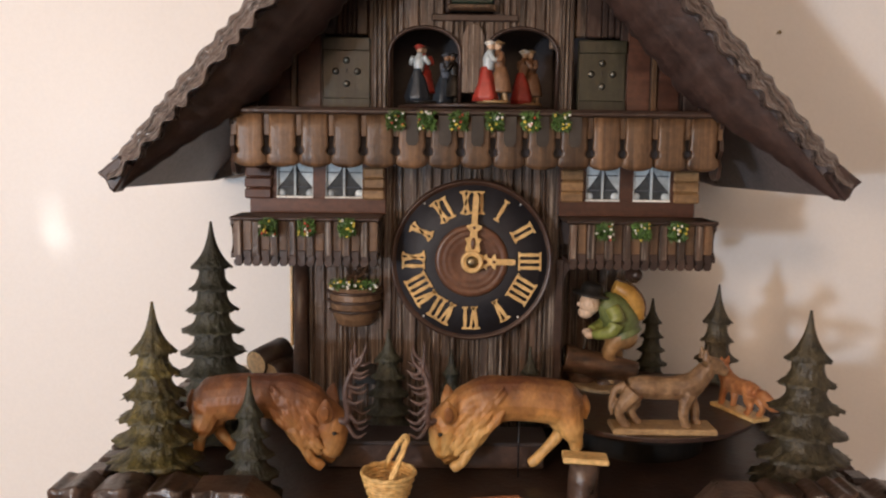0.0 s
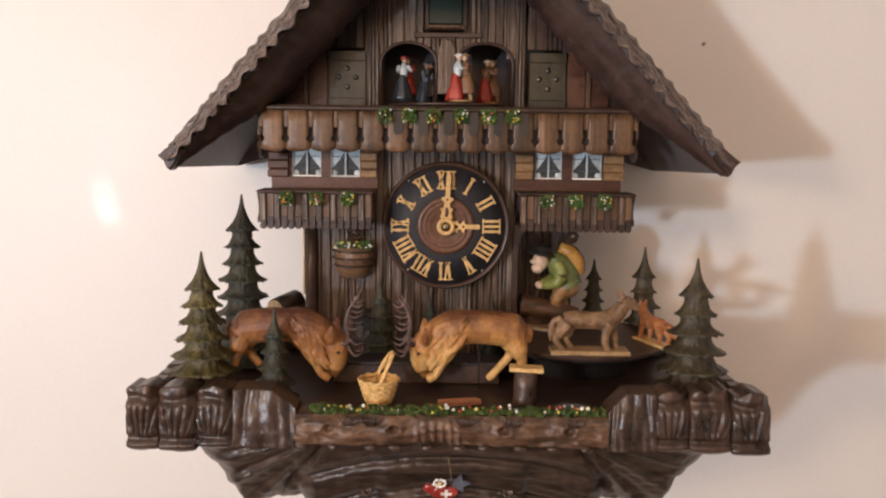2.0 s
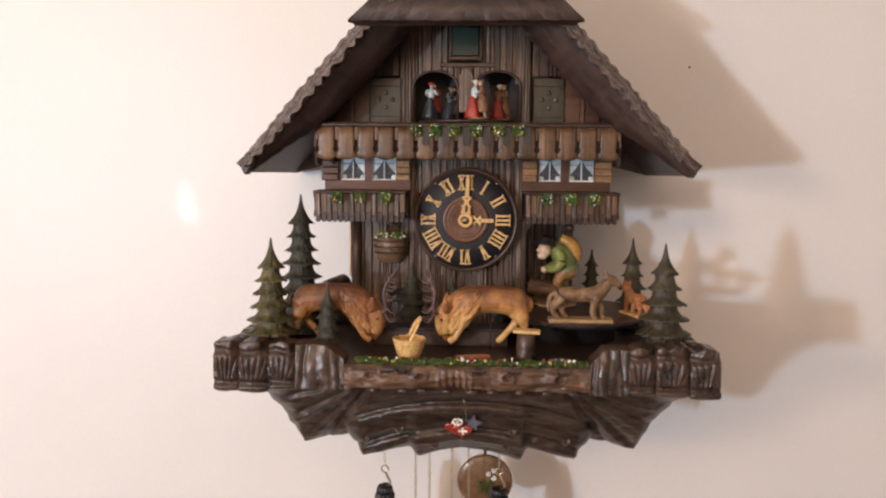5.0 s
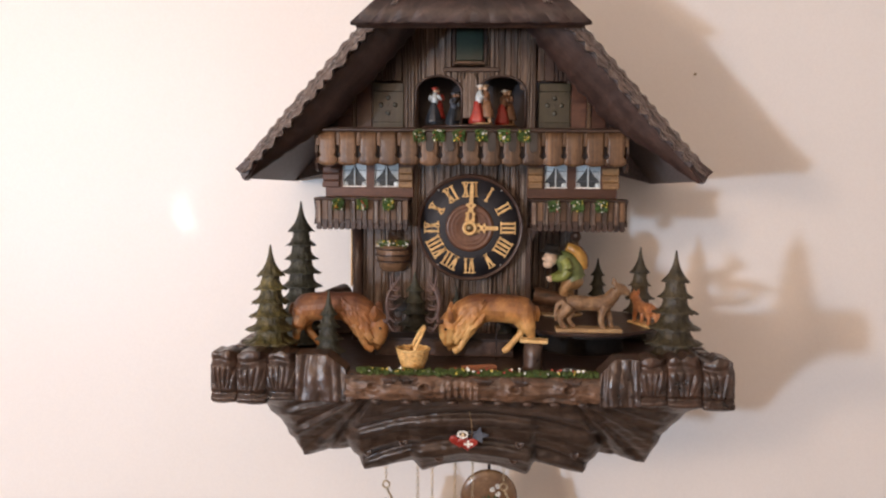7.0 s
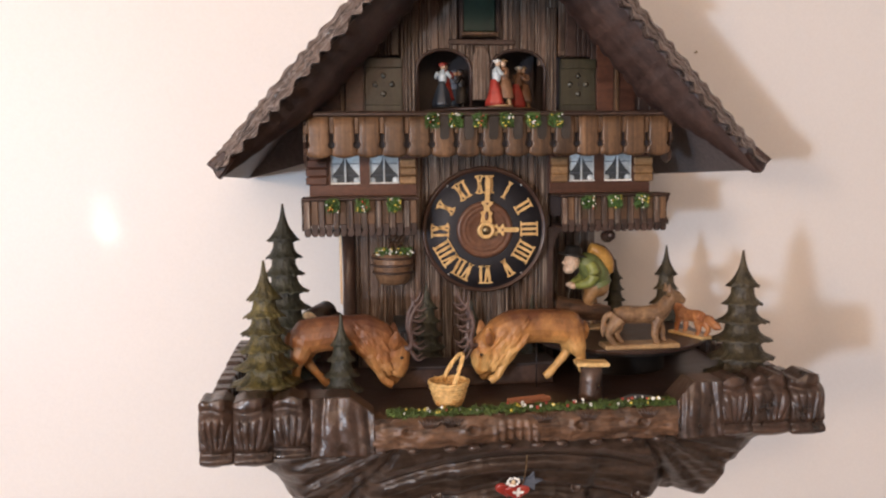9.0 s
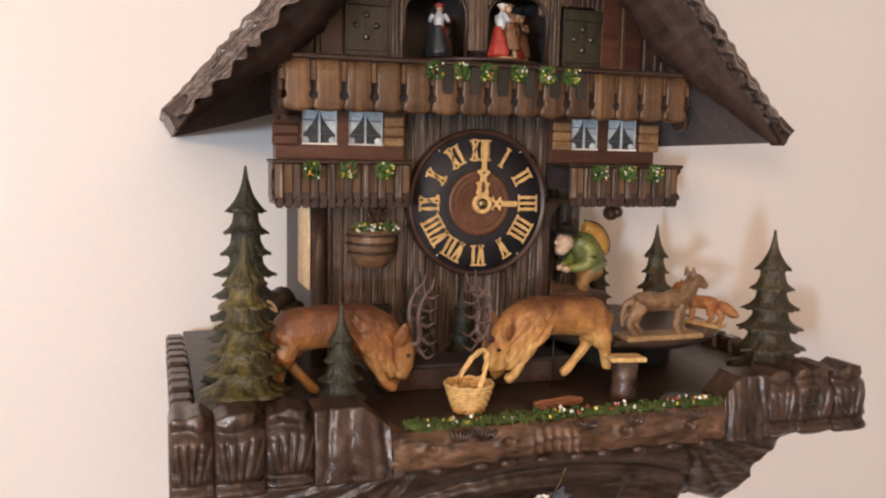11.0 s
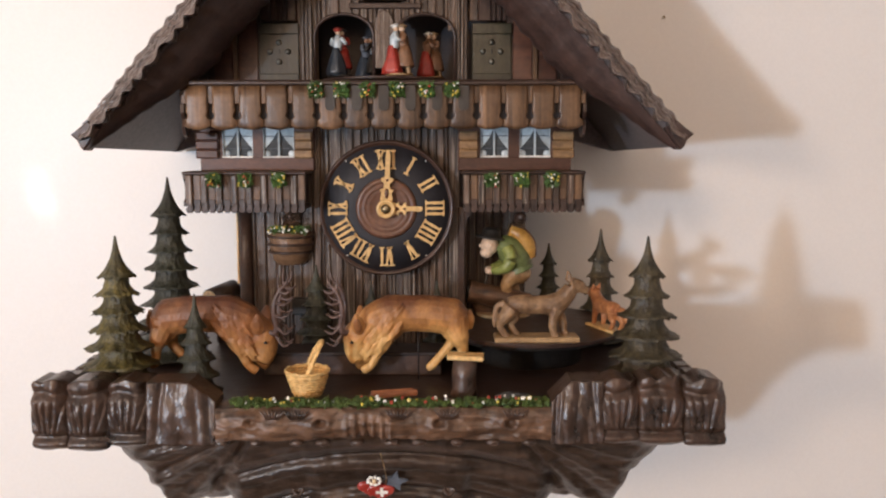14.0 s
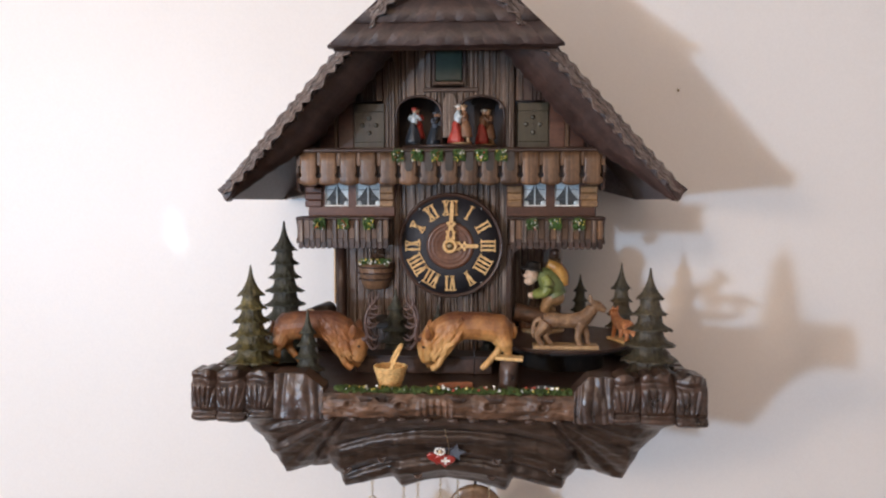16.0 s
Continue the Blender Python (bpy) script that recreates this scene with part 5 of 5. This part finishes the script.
part("cut_end", tube(B(), [a - d * 0.0006, a + d * 0.0005], 0.0104, 20), "raw", wood, "pale cut end")
a, b = Vector((-0.1680, 0.030, -0.1030)), Vector((-0.152, 0.060, -0.1000))
part("trunk", tube(B(), [a, a.lerp(b, 0.4), b], [0.0095, 0.0100, 0.0104], 20), "dark", wood, smooth=True)
d = (b - a).normalized()
part("cut_end", tube(B(), [a - d * 0.0006, a + d * 0.0005], 0.0088, 20), "raw", wood, "pale cut end")
part("prop", box(B(), -0.178, -0.150, 0.045, 0.075, DECK, -0.0975, 0.002), "dark", wood)

# ---- hanging barrel of flowers ----
pot = thing("flower_pot", (-0.0935, FRONT, -0.037), "half-barrel wooden flower pot hung on the boards", "flower pot")
prof = [(0.0130, -0.0545), (0.0170, -0.0500), (0.0202, -0.0380), (0.0212, -0.0230), (0.0200, -0.0225), (0.0190, -0.0260)]
part("barrel", lathe(B(), prof, 28, (-0.0935, FRONT - 0.001, 0), arc=(math.pi, 2 * math.pi)), "barrel", pot)
for z, r in ((-0.0270, 0.0218), (-0.0345, 0.0214), (-0.0420, 0.0203)):
    pts = [(-0.0935 + r * math.cos(math.pi + math.pi * k / 20), FRONT - 0.001 + r * math.sin(math.pi + math.pi * k / 20), z) for k in range(21)]
    part("hoop", tube(B(), pts, 0.0013, 6), "dark", pot)
part("soil", lathe(B(), [(0.0005, -0.0240), (0.0195, -0.0250)], 24, (-0.0935, FRONT - 0.001, 0), arc=(math.pi, 2 * math.pi)), "hay", pot)



# ---- flowers and turf ----
def leafy(bm, centre, size, count, rnd, leaf=0.0026):
    for _ in range(count):
        d = Vector((rnd.uniform(-1, 1), rnd.uniform(-1, 1), rnd.uniform(-1, 1)))
        c = Vector(centre) + Vector((d.x * size[0], d.y * size[1], d.z * size[2]))
        n = Vector((rnd.uniform(-1, 1), rnd.uniform(-1.4, 0.2), rnd.uniform(-0.4, 1))).normalized()
        t1 = n.orthogonal().normalized()
        t1 = Matrix.Rotation(rnd.uniform(0, 6.3), 3, n) @ t1
        t2 = n.cross(t1)
        L, w = leaf * rnd.uniform(0.7, 1.4), leaf * rnd.uniform(0.2, 0.4)
        vs = [bm.verts.new(c + t1 * L * u + t2 * w * s + n * (0.25 * L * (u * u))) for u, s in ((-1, 0), (-0.2, -1), (1, 0), (-0.2, 1))]
        bm.faces.new(vs)
    return bm


def bloom(c, r, mat, parent, rnd):
    bm = B()
    for k in range(5):
        a = 2 * math.pi * k / 5 + rnd.uniform(0, 1)
        ball(bm, (c[0] + 0.6 * r * math.cos(a), c[1] - 0.0002 * k, c[2] + 0.6 * r * math.sin(a)), (0.55 * r, 0.35 * r, 0.55 * r), sub=1)
    part("blossom", bm, mat, parent)


def flower_cluster(at, colours, seed, size=(0.0062, 0.0035, 0.0062), leaves=190, n=10):
    rnd = random.Random(seed)
    th = thing("flower_cluster", at, "clump of green leaves with " + " and ".join(sorted({c for c in colours})) + " flowers", "flowers", "balcony flowers")
    part("leaves", leafy(B(), at, size, leaves, rnd), "leaf", th)
    for k in range(n):
        c = (at[0] + rnd.uniform(-1, 1) * size[0], at[1] - size[1] - rnd.uniform(0, 0.0012), at[2] + rnd.uniform(-1, 1) * size[2])
        bloom(c, rnd.uniform(0.0006, 0.0011), "f_" + rnd.choice(colours + ("white", "yellow") if rnd.random() < 0.75 else colours), th, rnd)
    return th


for k, (x, cols) in enumerate(zip((-0.0586, -0.0360, -0.0125, 0.0130, 0.0396, 0.0616), (("red", "white", "yellow"), ("red", "white", "yellow"), ("yellow", "red"), ("white", "yellow"), ("white", "yellow", "red"), ("white", "yellow")))):
    flower_cluster((x, BY - 0.0045, 0.1085), cols, 100 + k)
for k, (x, cols) in enumerate(((-0.1537, ("red", "yellow")), (-0.1255, ("red", "white", "yellow")), (-0.0952, ("white", "yellow")), (0.0975, ("red", "yellow", "white")), (0.1255, ("yellow", "white")), (0.1525, ("white", "yellow")))):
    flower_cluster((x, LY - 0.0050, 0.0285), cols, 200 + k)
rnd = random.Random(5)
part("leaves", leafy(B(), (-0.0935, FRONT - 0.012, -0.0205), (0.0185, 0.010, 0.0040), 260, rnd, 0.0022), "leaf", pot)
part("twigs", leafy(B(), (-0.0915, FRONT - 0.010, -0.0120), (0.0080, 0.006, 0.0070), 120, rnd, 0.0030), "log", pot)
for k in range(22):
    bloom((-0.0935 + rnd.uniform(-0.019, 0.019), FRONT - 0.018 - rnd.uniform(0, 0.004), -0.0205 + rnd.uniform(-0.003, 0.004)), rnd.uniform(0.0008, 0.0013), rnd.choice(("f_white", "f_yellow", "f_white")), pot, rnd)

bm = B()
rnd = random.Random(9)
for k in range(520):
    x = rnd.uniform(-0.112, 0.134)
    wide = 0.75 + 0.75 * noise.noise((x * 45, 0, 2))
    if wide < 0.5 and rnd.random() < 0.5:
        continue
    c = (x, -0.1665 + rnd.uniform(-0.0085, 0.0075) * wide, -0.1405 + rnd.uniform(-0.0005, 0.0034) * wide)
    leafy(bm, c, (0.0014, 0.0014, 0.0010), 9, rnd, 0.0024)
turf = tagged(part("turf", bm, "hay"), "strip of green moss along the front edge of the deck", "moss", kind="stuff")
for k in range(64):
    x = rnd.uniform(-0.115, 0.136)
    if rnd.random() < 0.55:
        x = rnd.choice((-0.085, -0.064, -0.008, 0.022, 0.045, 0.095, 0.118)) + rnd.gauss(0, 0.006)
    th = thing("small_flower", (x, -0.167, -0.1375), "tiny painted flower in the moss", "flower", "moss flowers")
    z = -0.1385 + rnd.uniform(0, 0.0045)
    y = -0.1730 + rnd.uniform(-0.0015, 0.008)
    bloom((x, y, z), rnd.uniform(0.0008, 0.0015), rnd.choice(("f_white", "f_yellow", "f_white", "f_red", "f_yellow")), th, rnd)
    part("stalk", tube(B(), [(x, y + 0.0006, -0.1415), (x, y + 0.0004, z)], 0.0003, 5), "leaf", th)

# ---- turntable with hunter, fox and dog ----
TC, TZ = Vector((0.1350, -0.0120, 0)), -0.1090
table = thing("turntable", (TC.x, TC.y, DECK), "round dark wooden turntable with a stepped edge", "turntable")
part("disc", lathe(B(), [(0.086, -0.0045), (0.0885, -0.0040), (0.0900, -0.0025), (0.0890, -0.0012), (0.0905, -0.0004), (0.0895, 0.0)], 72, (TC.x, TC.y, TZ)), "dark", table)
part("hub", lathe(B(), [(0.050, DECK), (0.050, TZ - 0.0095), (0.078, TZ - 0.0092), (0.080, TZ - 0.0045)], 56, (TC.x, TC.y, 0)), "hat", table)


def beast(name, at, yaw, length, mat, label, category, bushy=True, bulk=1.0):
    """A small carved four-legged figure, nose along its own -x, on an oblong foot board."""
    s = length / 0.05
    th = thing(name, at, label, category)
    Mx = Matrix.Translation(at) @ pose(0, 0, 0, 0, 0, yaw) @ Matrix.Diagonal((s, s, s, 1))
    bm = B()
    limb(bm, [(0.018, 0, 0.0225), (0.010, 0, 0.0230), (-0.002, 0, 0.0225), (-0.012, 0, 0.0235), (-0.018, 0, 0.0285), (-0.0215, 0, 0.0335)], [r * bulk for r in (0.0048, 0.0056, 0.0054, 0.0062, 0.0050, 0.0042)], 12)
    limb(bm, [(-0.0205, 0, 0.0350), (-0.0255, 0, 0.0345), (-0.0300, 0, 0.0320), (-0.0320, 0, 0.0312)], [r * bulk for r in (0.0048, 0.0040, 0.0025, 0.0018)], 10)
    for y in (-0.0032, 0.0032):
        f = 0.004 if y < 0 else -0.003
        limb(bm, [(-0.012, y, 0.0210), (-0.0125 - f, y, 0.012), (-0.0135 - f, y, 0.0045), (-0.0160 - f, y, 0.0030)], [r * bulk for r in (0.0040, 0.0026, 0.0020, 0.0018)], 8)
        limb(bm, [(0.016, y, 0.0215), (0.0185 - f, y, 0.0145), (0.0205 - f, y, 0.0100), (0.0175 - f, y, 0.0045), (0.0150 - f, y, 0.0030)], [r * bulk for r in (0.0052, 0.0036, 0.0022, 0.0020, 0.0018)], 8)
        limb(bm, [(-0.0200, y * 0.9, 0.0380), (-0.0192, y * 1.2, 0.0440)], [r * bulk for r in (0.0022, 0.0006)], 6)
    if bushy:
        limb(bm, [(0.021, 0, 0.0235), (0.028, 0, 0.0215), (0.036, 0.001, 0.0165), (0.043, 0.001, 0.0140)], [r * bulk for r in (0.0028, 0.0040, 0.0042, 0.0012)], 8)
    else:
        limb(bm, [(0.020, 0, 0.0240), (0.0250, 0, 0.0215), (0.0270, 0, 0.0140), (0.0265, 0, 0.0080)], [r * bulk for r in (0.0022, 0.0018, 0.0014, 0.0008)], 8)
    bmesh.ops.transform(bm, matrix=Mx, verts=bm.verts)
    b = part("carved_body", bm, mat, th)
    carve(b, 0.00075, 3)
    part("foot_board", box(B(), -0.026, 0.027, -0.0085, 0.0085, 0.0, 0.0032, 0.0007, m=Mx), "trouser" if mat == "hound" else "pale", th, "pale oblong foot board")
    return th


beast("fox", (0.2040, -0.0420, TZ), -68, 0.046, "fox", "orange-red carved fox on a pale foot board", "fox", bulk=1.25)
beast("hound", (0.1350, -0.0850, TZ), 180, 0.069, "hound", "grey-tan carved hound striding on a pale foot board", "dog", bushy=False, bulk=1.12)

# The wanderer with a pack: one plain carved shape, bent over his stick, beside a hollow log.
bm = B()
hx, hy, hz = 0.1165, 0.0300, TZ
O = lambda dx, dy, dz: (hx + dx, hy + dy, hz + dz)
slots = ["coat", "pack", "trouser", "hat", "skin", "log", "brick", "sleeve", "f_white"]
for dy, dx in ((-0.007, 0.0), (0.007, 0.008)):
    limb(bm, [O(dx + 0.002, dy, 0.004), O(dx + 0.004, dy, 0.018), O(dx + 0.000, dy, 0.030), O(0.010, dy * 0.7, 0.043)], [0.0034, 0.0040, 0.0064, 0.0090], 12, 2)
    limb(bm, [O(dx + 0.0022, dy, 0.008), O(dx + 0.0036, dy, 0.018)], [0.0038, 0.0042], 12, 8)
    ball(bm, O(dx - 0.002, dy, 0.0035), (0.0075, 0.0044, 0.0036), 5)
ball(bm, O(0.0110, 0, 0.0420), (0.0145, 0.0125, 0.0115), 2, 3)
limb(bm, [O(0.0125, 0, 0.0470), O(0.0105, 0, 0.0560), O(0.0030, 0, 0.0670), O(-0.0060, 0, 0.0730)], [0.0135, 0.0150, 0.0138, 0.0080], 18)
limb(bm, [O(0.0140, 0, 0.0440), O(0.0120, 0, 0.0490)], [0.0150, 0.0142], 18, 0)
for s in (-1, 1):
    limb(bm, [O(0.0000, s * 0.0120, 0.0690), O(0.0040, s * 0.0160, 0.0600), O(0.0005, s * 0.0165, 0.0510), O(-0.0070, s * 0.0130, 0.0470), O(-0.0125, s * 0.0080, 0.0455)], [0.0058, 0.0064, 0.0060, 0.0048, 0.0040], 12, 7)
    ball(bm, O(-0.0160, s * 0.0060, 0.0445), (0.0048, 0.0036, 0.0034), 4)
    ball(bm, O(-0.0150, s * 0.0082, 0.0700), (0.0016, 0.0012, 0.0026), 4, 1)
limb(bm, [O(0.0040, 0, 0.0850), O(0.0140, 0, 0.0800), O(0.0215, 0, 0.0700), O(0.0240, 0, 0.0570)], [0.0055, 0.0086, 0.0088, 0.0062], 16, 1)
for s in (-0.0045, 0.0045):
    limb(bm, [O(0.0060, s, 0.0905), O(0.0190, s, 0.0860), O(0.0286, s, 0.0735), O(0.0295, s, 0.0600)], 4 * [0.0008], 6, 5)
ball(bm, O(-0.0160, 0, 0.0700), (0.0088, 0.0086, 0.0098), 4, 3)
ball(bm, O(-0.0245, 0, 0.0695), (0.0024, 0.0018, 0.0022), 4)
ball(bm, O(-0.0190, 0, 0.0628), (0.0066, 0.0064, 0.0056), 4, 3)
lathe(bm, [(0.0155, 0), (0.0158, 0.0014), (0.0098, 0.0026), (0.0092, 0.0075), (0.0070, 0.0105), (0.0020, 0.0112)], 24, m=Matrix.Translation(O(-0.0150, 0, 0.0768)) @ pose(0, 0, 0, 0, 8, 0), idx=3)
limb(bm, [O(-0.0165, -0.002, 0.0470), O(-0.0195, -0.002, 0.0350), O(-0.0215, -0.002, 0.0200)], [0.0014, 0.0015, 0.0016], 8, 3)
limb(bm, [O(-0.0370, -0.003, 0.0245), O(-0.0240, -0.003, 0.0215), O(0.0000, -0.004, 0.0165), O(0.0240, -0.006, 0.0130)], [0.0118, 0.0108, 0.0112, 0.0090], 16, 5)
# black disc on the log's end; the hollow's darkness is its colour
ball(bm, O(-0.0375, -0.003, 0.0246), (0.0020, 0.0085, 0.0085), 3, 2)
for dx, dy, dz, r0, r1 in ((-0.0200, 0.004, 0.0080, 0.0130, 0.0110), (0.0060, 0.002, 0.0060, 0.0140, 0.0090)):
    t = ball(B(), O(dx, dy, dz), (r0, r0 * 0.85, r1), 0, 3)
    for v in t.verts:
        v.co += 0.0022 * noise.noise_vector(v.co * 170)
    merge(bm, t, 5)
lathe(bm, [(0.0270, 0), (0.0275, 0.0016), (0.0245, 0.0030)], 28, O(-0.002, 0.000, 0), 2)
wanderer = part("hiker_figurine", bm, slots)
tagged(wanderer, "painted carved hiker with green coat and yellow pack", "figurine")


def dancer_pair(at, turn, cols, label, scale=1.0):
    """A dancing couple, one plain carved shape."""
    bm = B()
    for s, dx, skirt in ((0, -0.0042, True), (1, 0.0042, False)):
        if skirt:
            lathe(bm, [(0.0088, 0.0), (0.0084, 0.004), (0.0062, 0.014), (0.0036, 0.0225), (0.0030, 0.0245)], 20, (dx * 1.4, 0, 0), 0, wob=0.35)
        else:
            for y in (-0.0024, 0.0026):
                limb(bm, [(dx + 0.0040, y * 1.5, 0), (dx + 0.0026, y, 0.010), (dx + 0.0008, y * 0.6, 0.021)], [0.0017, 0.0021, 0.0030], 10, 5)
            lathe(bm, [(0.0082, 0.0065), (0.0078, 0.009), (0.0056, 0.018), (0.0040, 0.0245)], 18, (dx + 0.0008, 0, 0), 1, wob=0.3)
        limb(bm, [(dx, 0, 0.0225), (dx * 0.85, 0, 0.0300), (dx * 0.7, 0, 0.0365)], [0.0034, 0.0046, 0.0020], 12, 2 if skirt else 1)
        ball(bm, (dx * 0.62, 0, 0.0392), (0.0028, 0.0028, 0.0034), 3)
        ball(bm, (dx * 0.72, 0.0004, 0.0408), (0.0033, 0.0033, 0.0026), 4 if skirt else 5)
        lathe(bm, [(0.0046, 0), (0.0044, 0.0009), (0.0022, 0.0016)], 14, (dx * 0.72, 0, 0.0408), 4 if skirt else 5)
        for y in (-0.0045, 0.0045):
            limb(bm, [(dx, y, 0.0335), (dx * 0.6, y * 1.7, 0.0290), (-dx * 0.5, y * 1.1, 0.0300)], [0.0022, 0.0019, 0.0014], 8, 2 if skirt else 1)
    lathe(bm, [(0.0120, -0.0012), (0.0120, 0.0006)], 20, (0, 0, 0), 5)
    bmesh.ops.transform(bm, matrix=Matrix.Translation(at) @ pose(0, 0, 0, 0, 0, turn) @ Matrix.Diagonal((scale,) * 3 + (1,)), verts=bm.verts)
    ob = part("dancers_figurine", bm, cols)
    return tagged(ob, label, "figurine", "dancing couples")


dancer_pair((-0.0410, -0.0060, 0.1240), 60, ["blue", "crimson", "white", "skin", "crimson", "hat"], "painted carved dancing couple with a red hat")
dancer_pair((0.0140, -0.0160, 0.1240), 10, ["crimson", "brown_coat", "white", "skin", "f_white", "trouser"], "painted carved dancing couple in red skirt and brown coat", 1.06)
dancer_pair((0.0430, 0.0220, 0.1240), 30, ["crimson", "brown_coat", "brown_coat", "skin", "f_white", "trouser"], "painted carved dancing couple at the back of the stage")
# face and clothes take dark colours; the stage's shade is put into them
dancer_pair((-0.0190, 0.0520, 0.1240), -30, ["blue", "hat", "slate", "brown_coat", "slate", "hat"], "carved dancing couple at the back of the stage, shade in its dark paint")

# ---- chains, weights and pendulum ----
def chain(x, y, z0, z1):
    th = thing("chain", (x, y, z0), "thin brass link chain hanging under the clock", "chain", "weight chains")
    t = B()
    pts = [(0.0017 * math.cos(a), 0, 0.0030 * math.sin(a)) for a in [2 * math.pi * k / 12 for k in range(13)]]
    tube(t, pts, 0.00048, 5)
    me = mesh_of(t, "link", "chain")
    z, k = z0, 0
    while z > z1:
        piece("link", me, Matrix.Translation((x, y, z)) @ pose(0, 0, 0, 0, 0, 15 + 90 * (k % 2)), th)
        z -= 0.0048
        k += 1
    return th


def cone_weight(x, y, ztop):
    th = thing("pine_cone_weight", (x, y, ztop), "dark iron pine-cone weight on a brass hook", "weight", "clock weights")
    ring = [(x + 0.0046 * math.cos(g), y, ztop + 0.0215 + 0.0046 * math.sin(g)) for g in [2 * math.pi * k / 20 for k in range(21)]]
    part("ring", tube(B(), ring, 0.0012, 6), "chain", th)
    part("hook", limb(B(), [(x + 0.001, y, ztop + 0.017), (x + 0.004, y, ztop + 0.010), (x + 0.0075, y, ztop + 0.003), (x + 0.006, y, ztop - 0.002), (x + 0.001, y, ztop - 0.001)], [0.0016, 0.0015, 0.0014, 0.0012, 0.001], 8), "chain", th)
    bm = lathe(B(), [(0.002, 0.0), (0.0085, -0.006), (0.0125, -0.018), (0.0150, -0.045), (0.0135, -0.08), (0.008, -0.105), (0.002, -0.112)], 20, (x, y, ztop))
    part("core", bm, "iron", th)
    t = B()
    ball(t, (0, 0, 0), (0.0048, 0.0026, 0.0062), sub=1)
    me = mesh_of(t, "scale", "iron")
    for r in range(12):
        z = ztop - 0.006 - r * 0.0088
        rad = 0.0155 * math.sin(math.pi * (0.16 + 0.74 * (r + 0.5) / 12))
        for j in range(10):
            a = 2 * math.pi * (j + 0.5 * (r % 2)) / 10
            piece("scale", me, Matrix.Translation((x + rad * math.cos(a), y + rad * math.sin(a), z)) @ pose(0, 0, 0, 0, 0, math.degrees(a) + 90) @ pose(0, 0, 0, -18), th)
    return th


CY = 0.06
for x in (-0.066, -0.047, -0.017, 0.006):
    chain(x, CY, -0.215, -0.62)
for x in (-0.108, 0.047):
    chain(x, CY, -0.215, -0.336)
    cone_weight(x, CY, -0.366)
pendulum = thing("pendulum", (0.028, 0.10, -0.37), "brown lacquered wooden pendulum disc on a rod", "pendulum")
part("rod", box(B(), 0.026, 0.030, 0.098, 0.101, -0.36, -0.2, 0.0005), "iron", pendulum)
part("disc", lathe(B(), [(0.001, 0.0045), (0.028, 0.004), (0.036, 0.002), (0.0385, 0.0), (0.036, -0.003), (0.001, -0.004)][::-1], 48, m=Matrix.Translation((0.028, 0.096, -0.3720)) @ pose(0, 0, 0, 90)), "lacquer", pendulum)
rnd = random.Random(3)
for fx, fz in ((0.0400, -0.3555), (0.0405, -0.3660), (0.0330, -0.3600)):
    bloom((fx, 0.0908, fz), 0.0036, "f_white", pendulum, rnd)
part("painted_leaves", leafy(B(), (0.0300, 0.0912, -0.3780), (0.0110, 0.0004, 0.0090), 60, rnd, 0.0036), "leaf", pendulum, "painted green leaves")
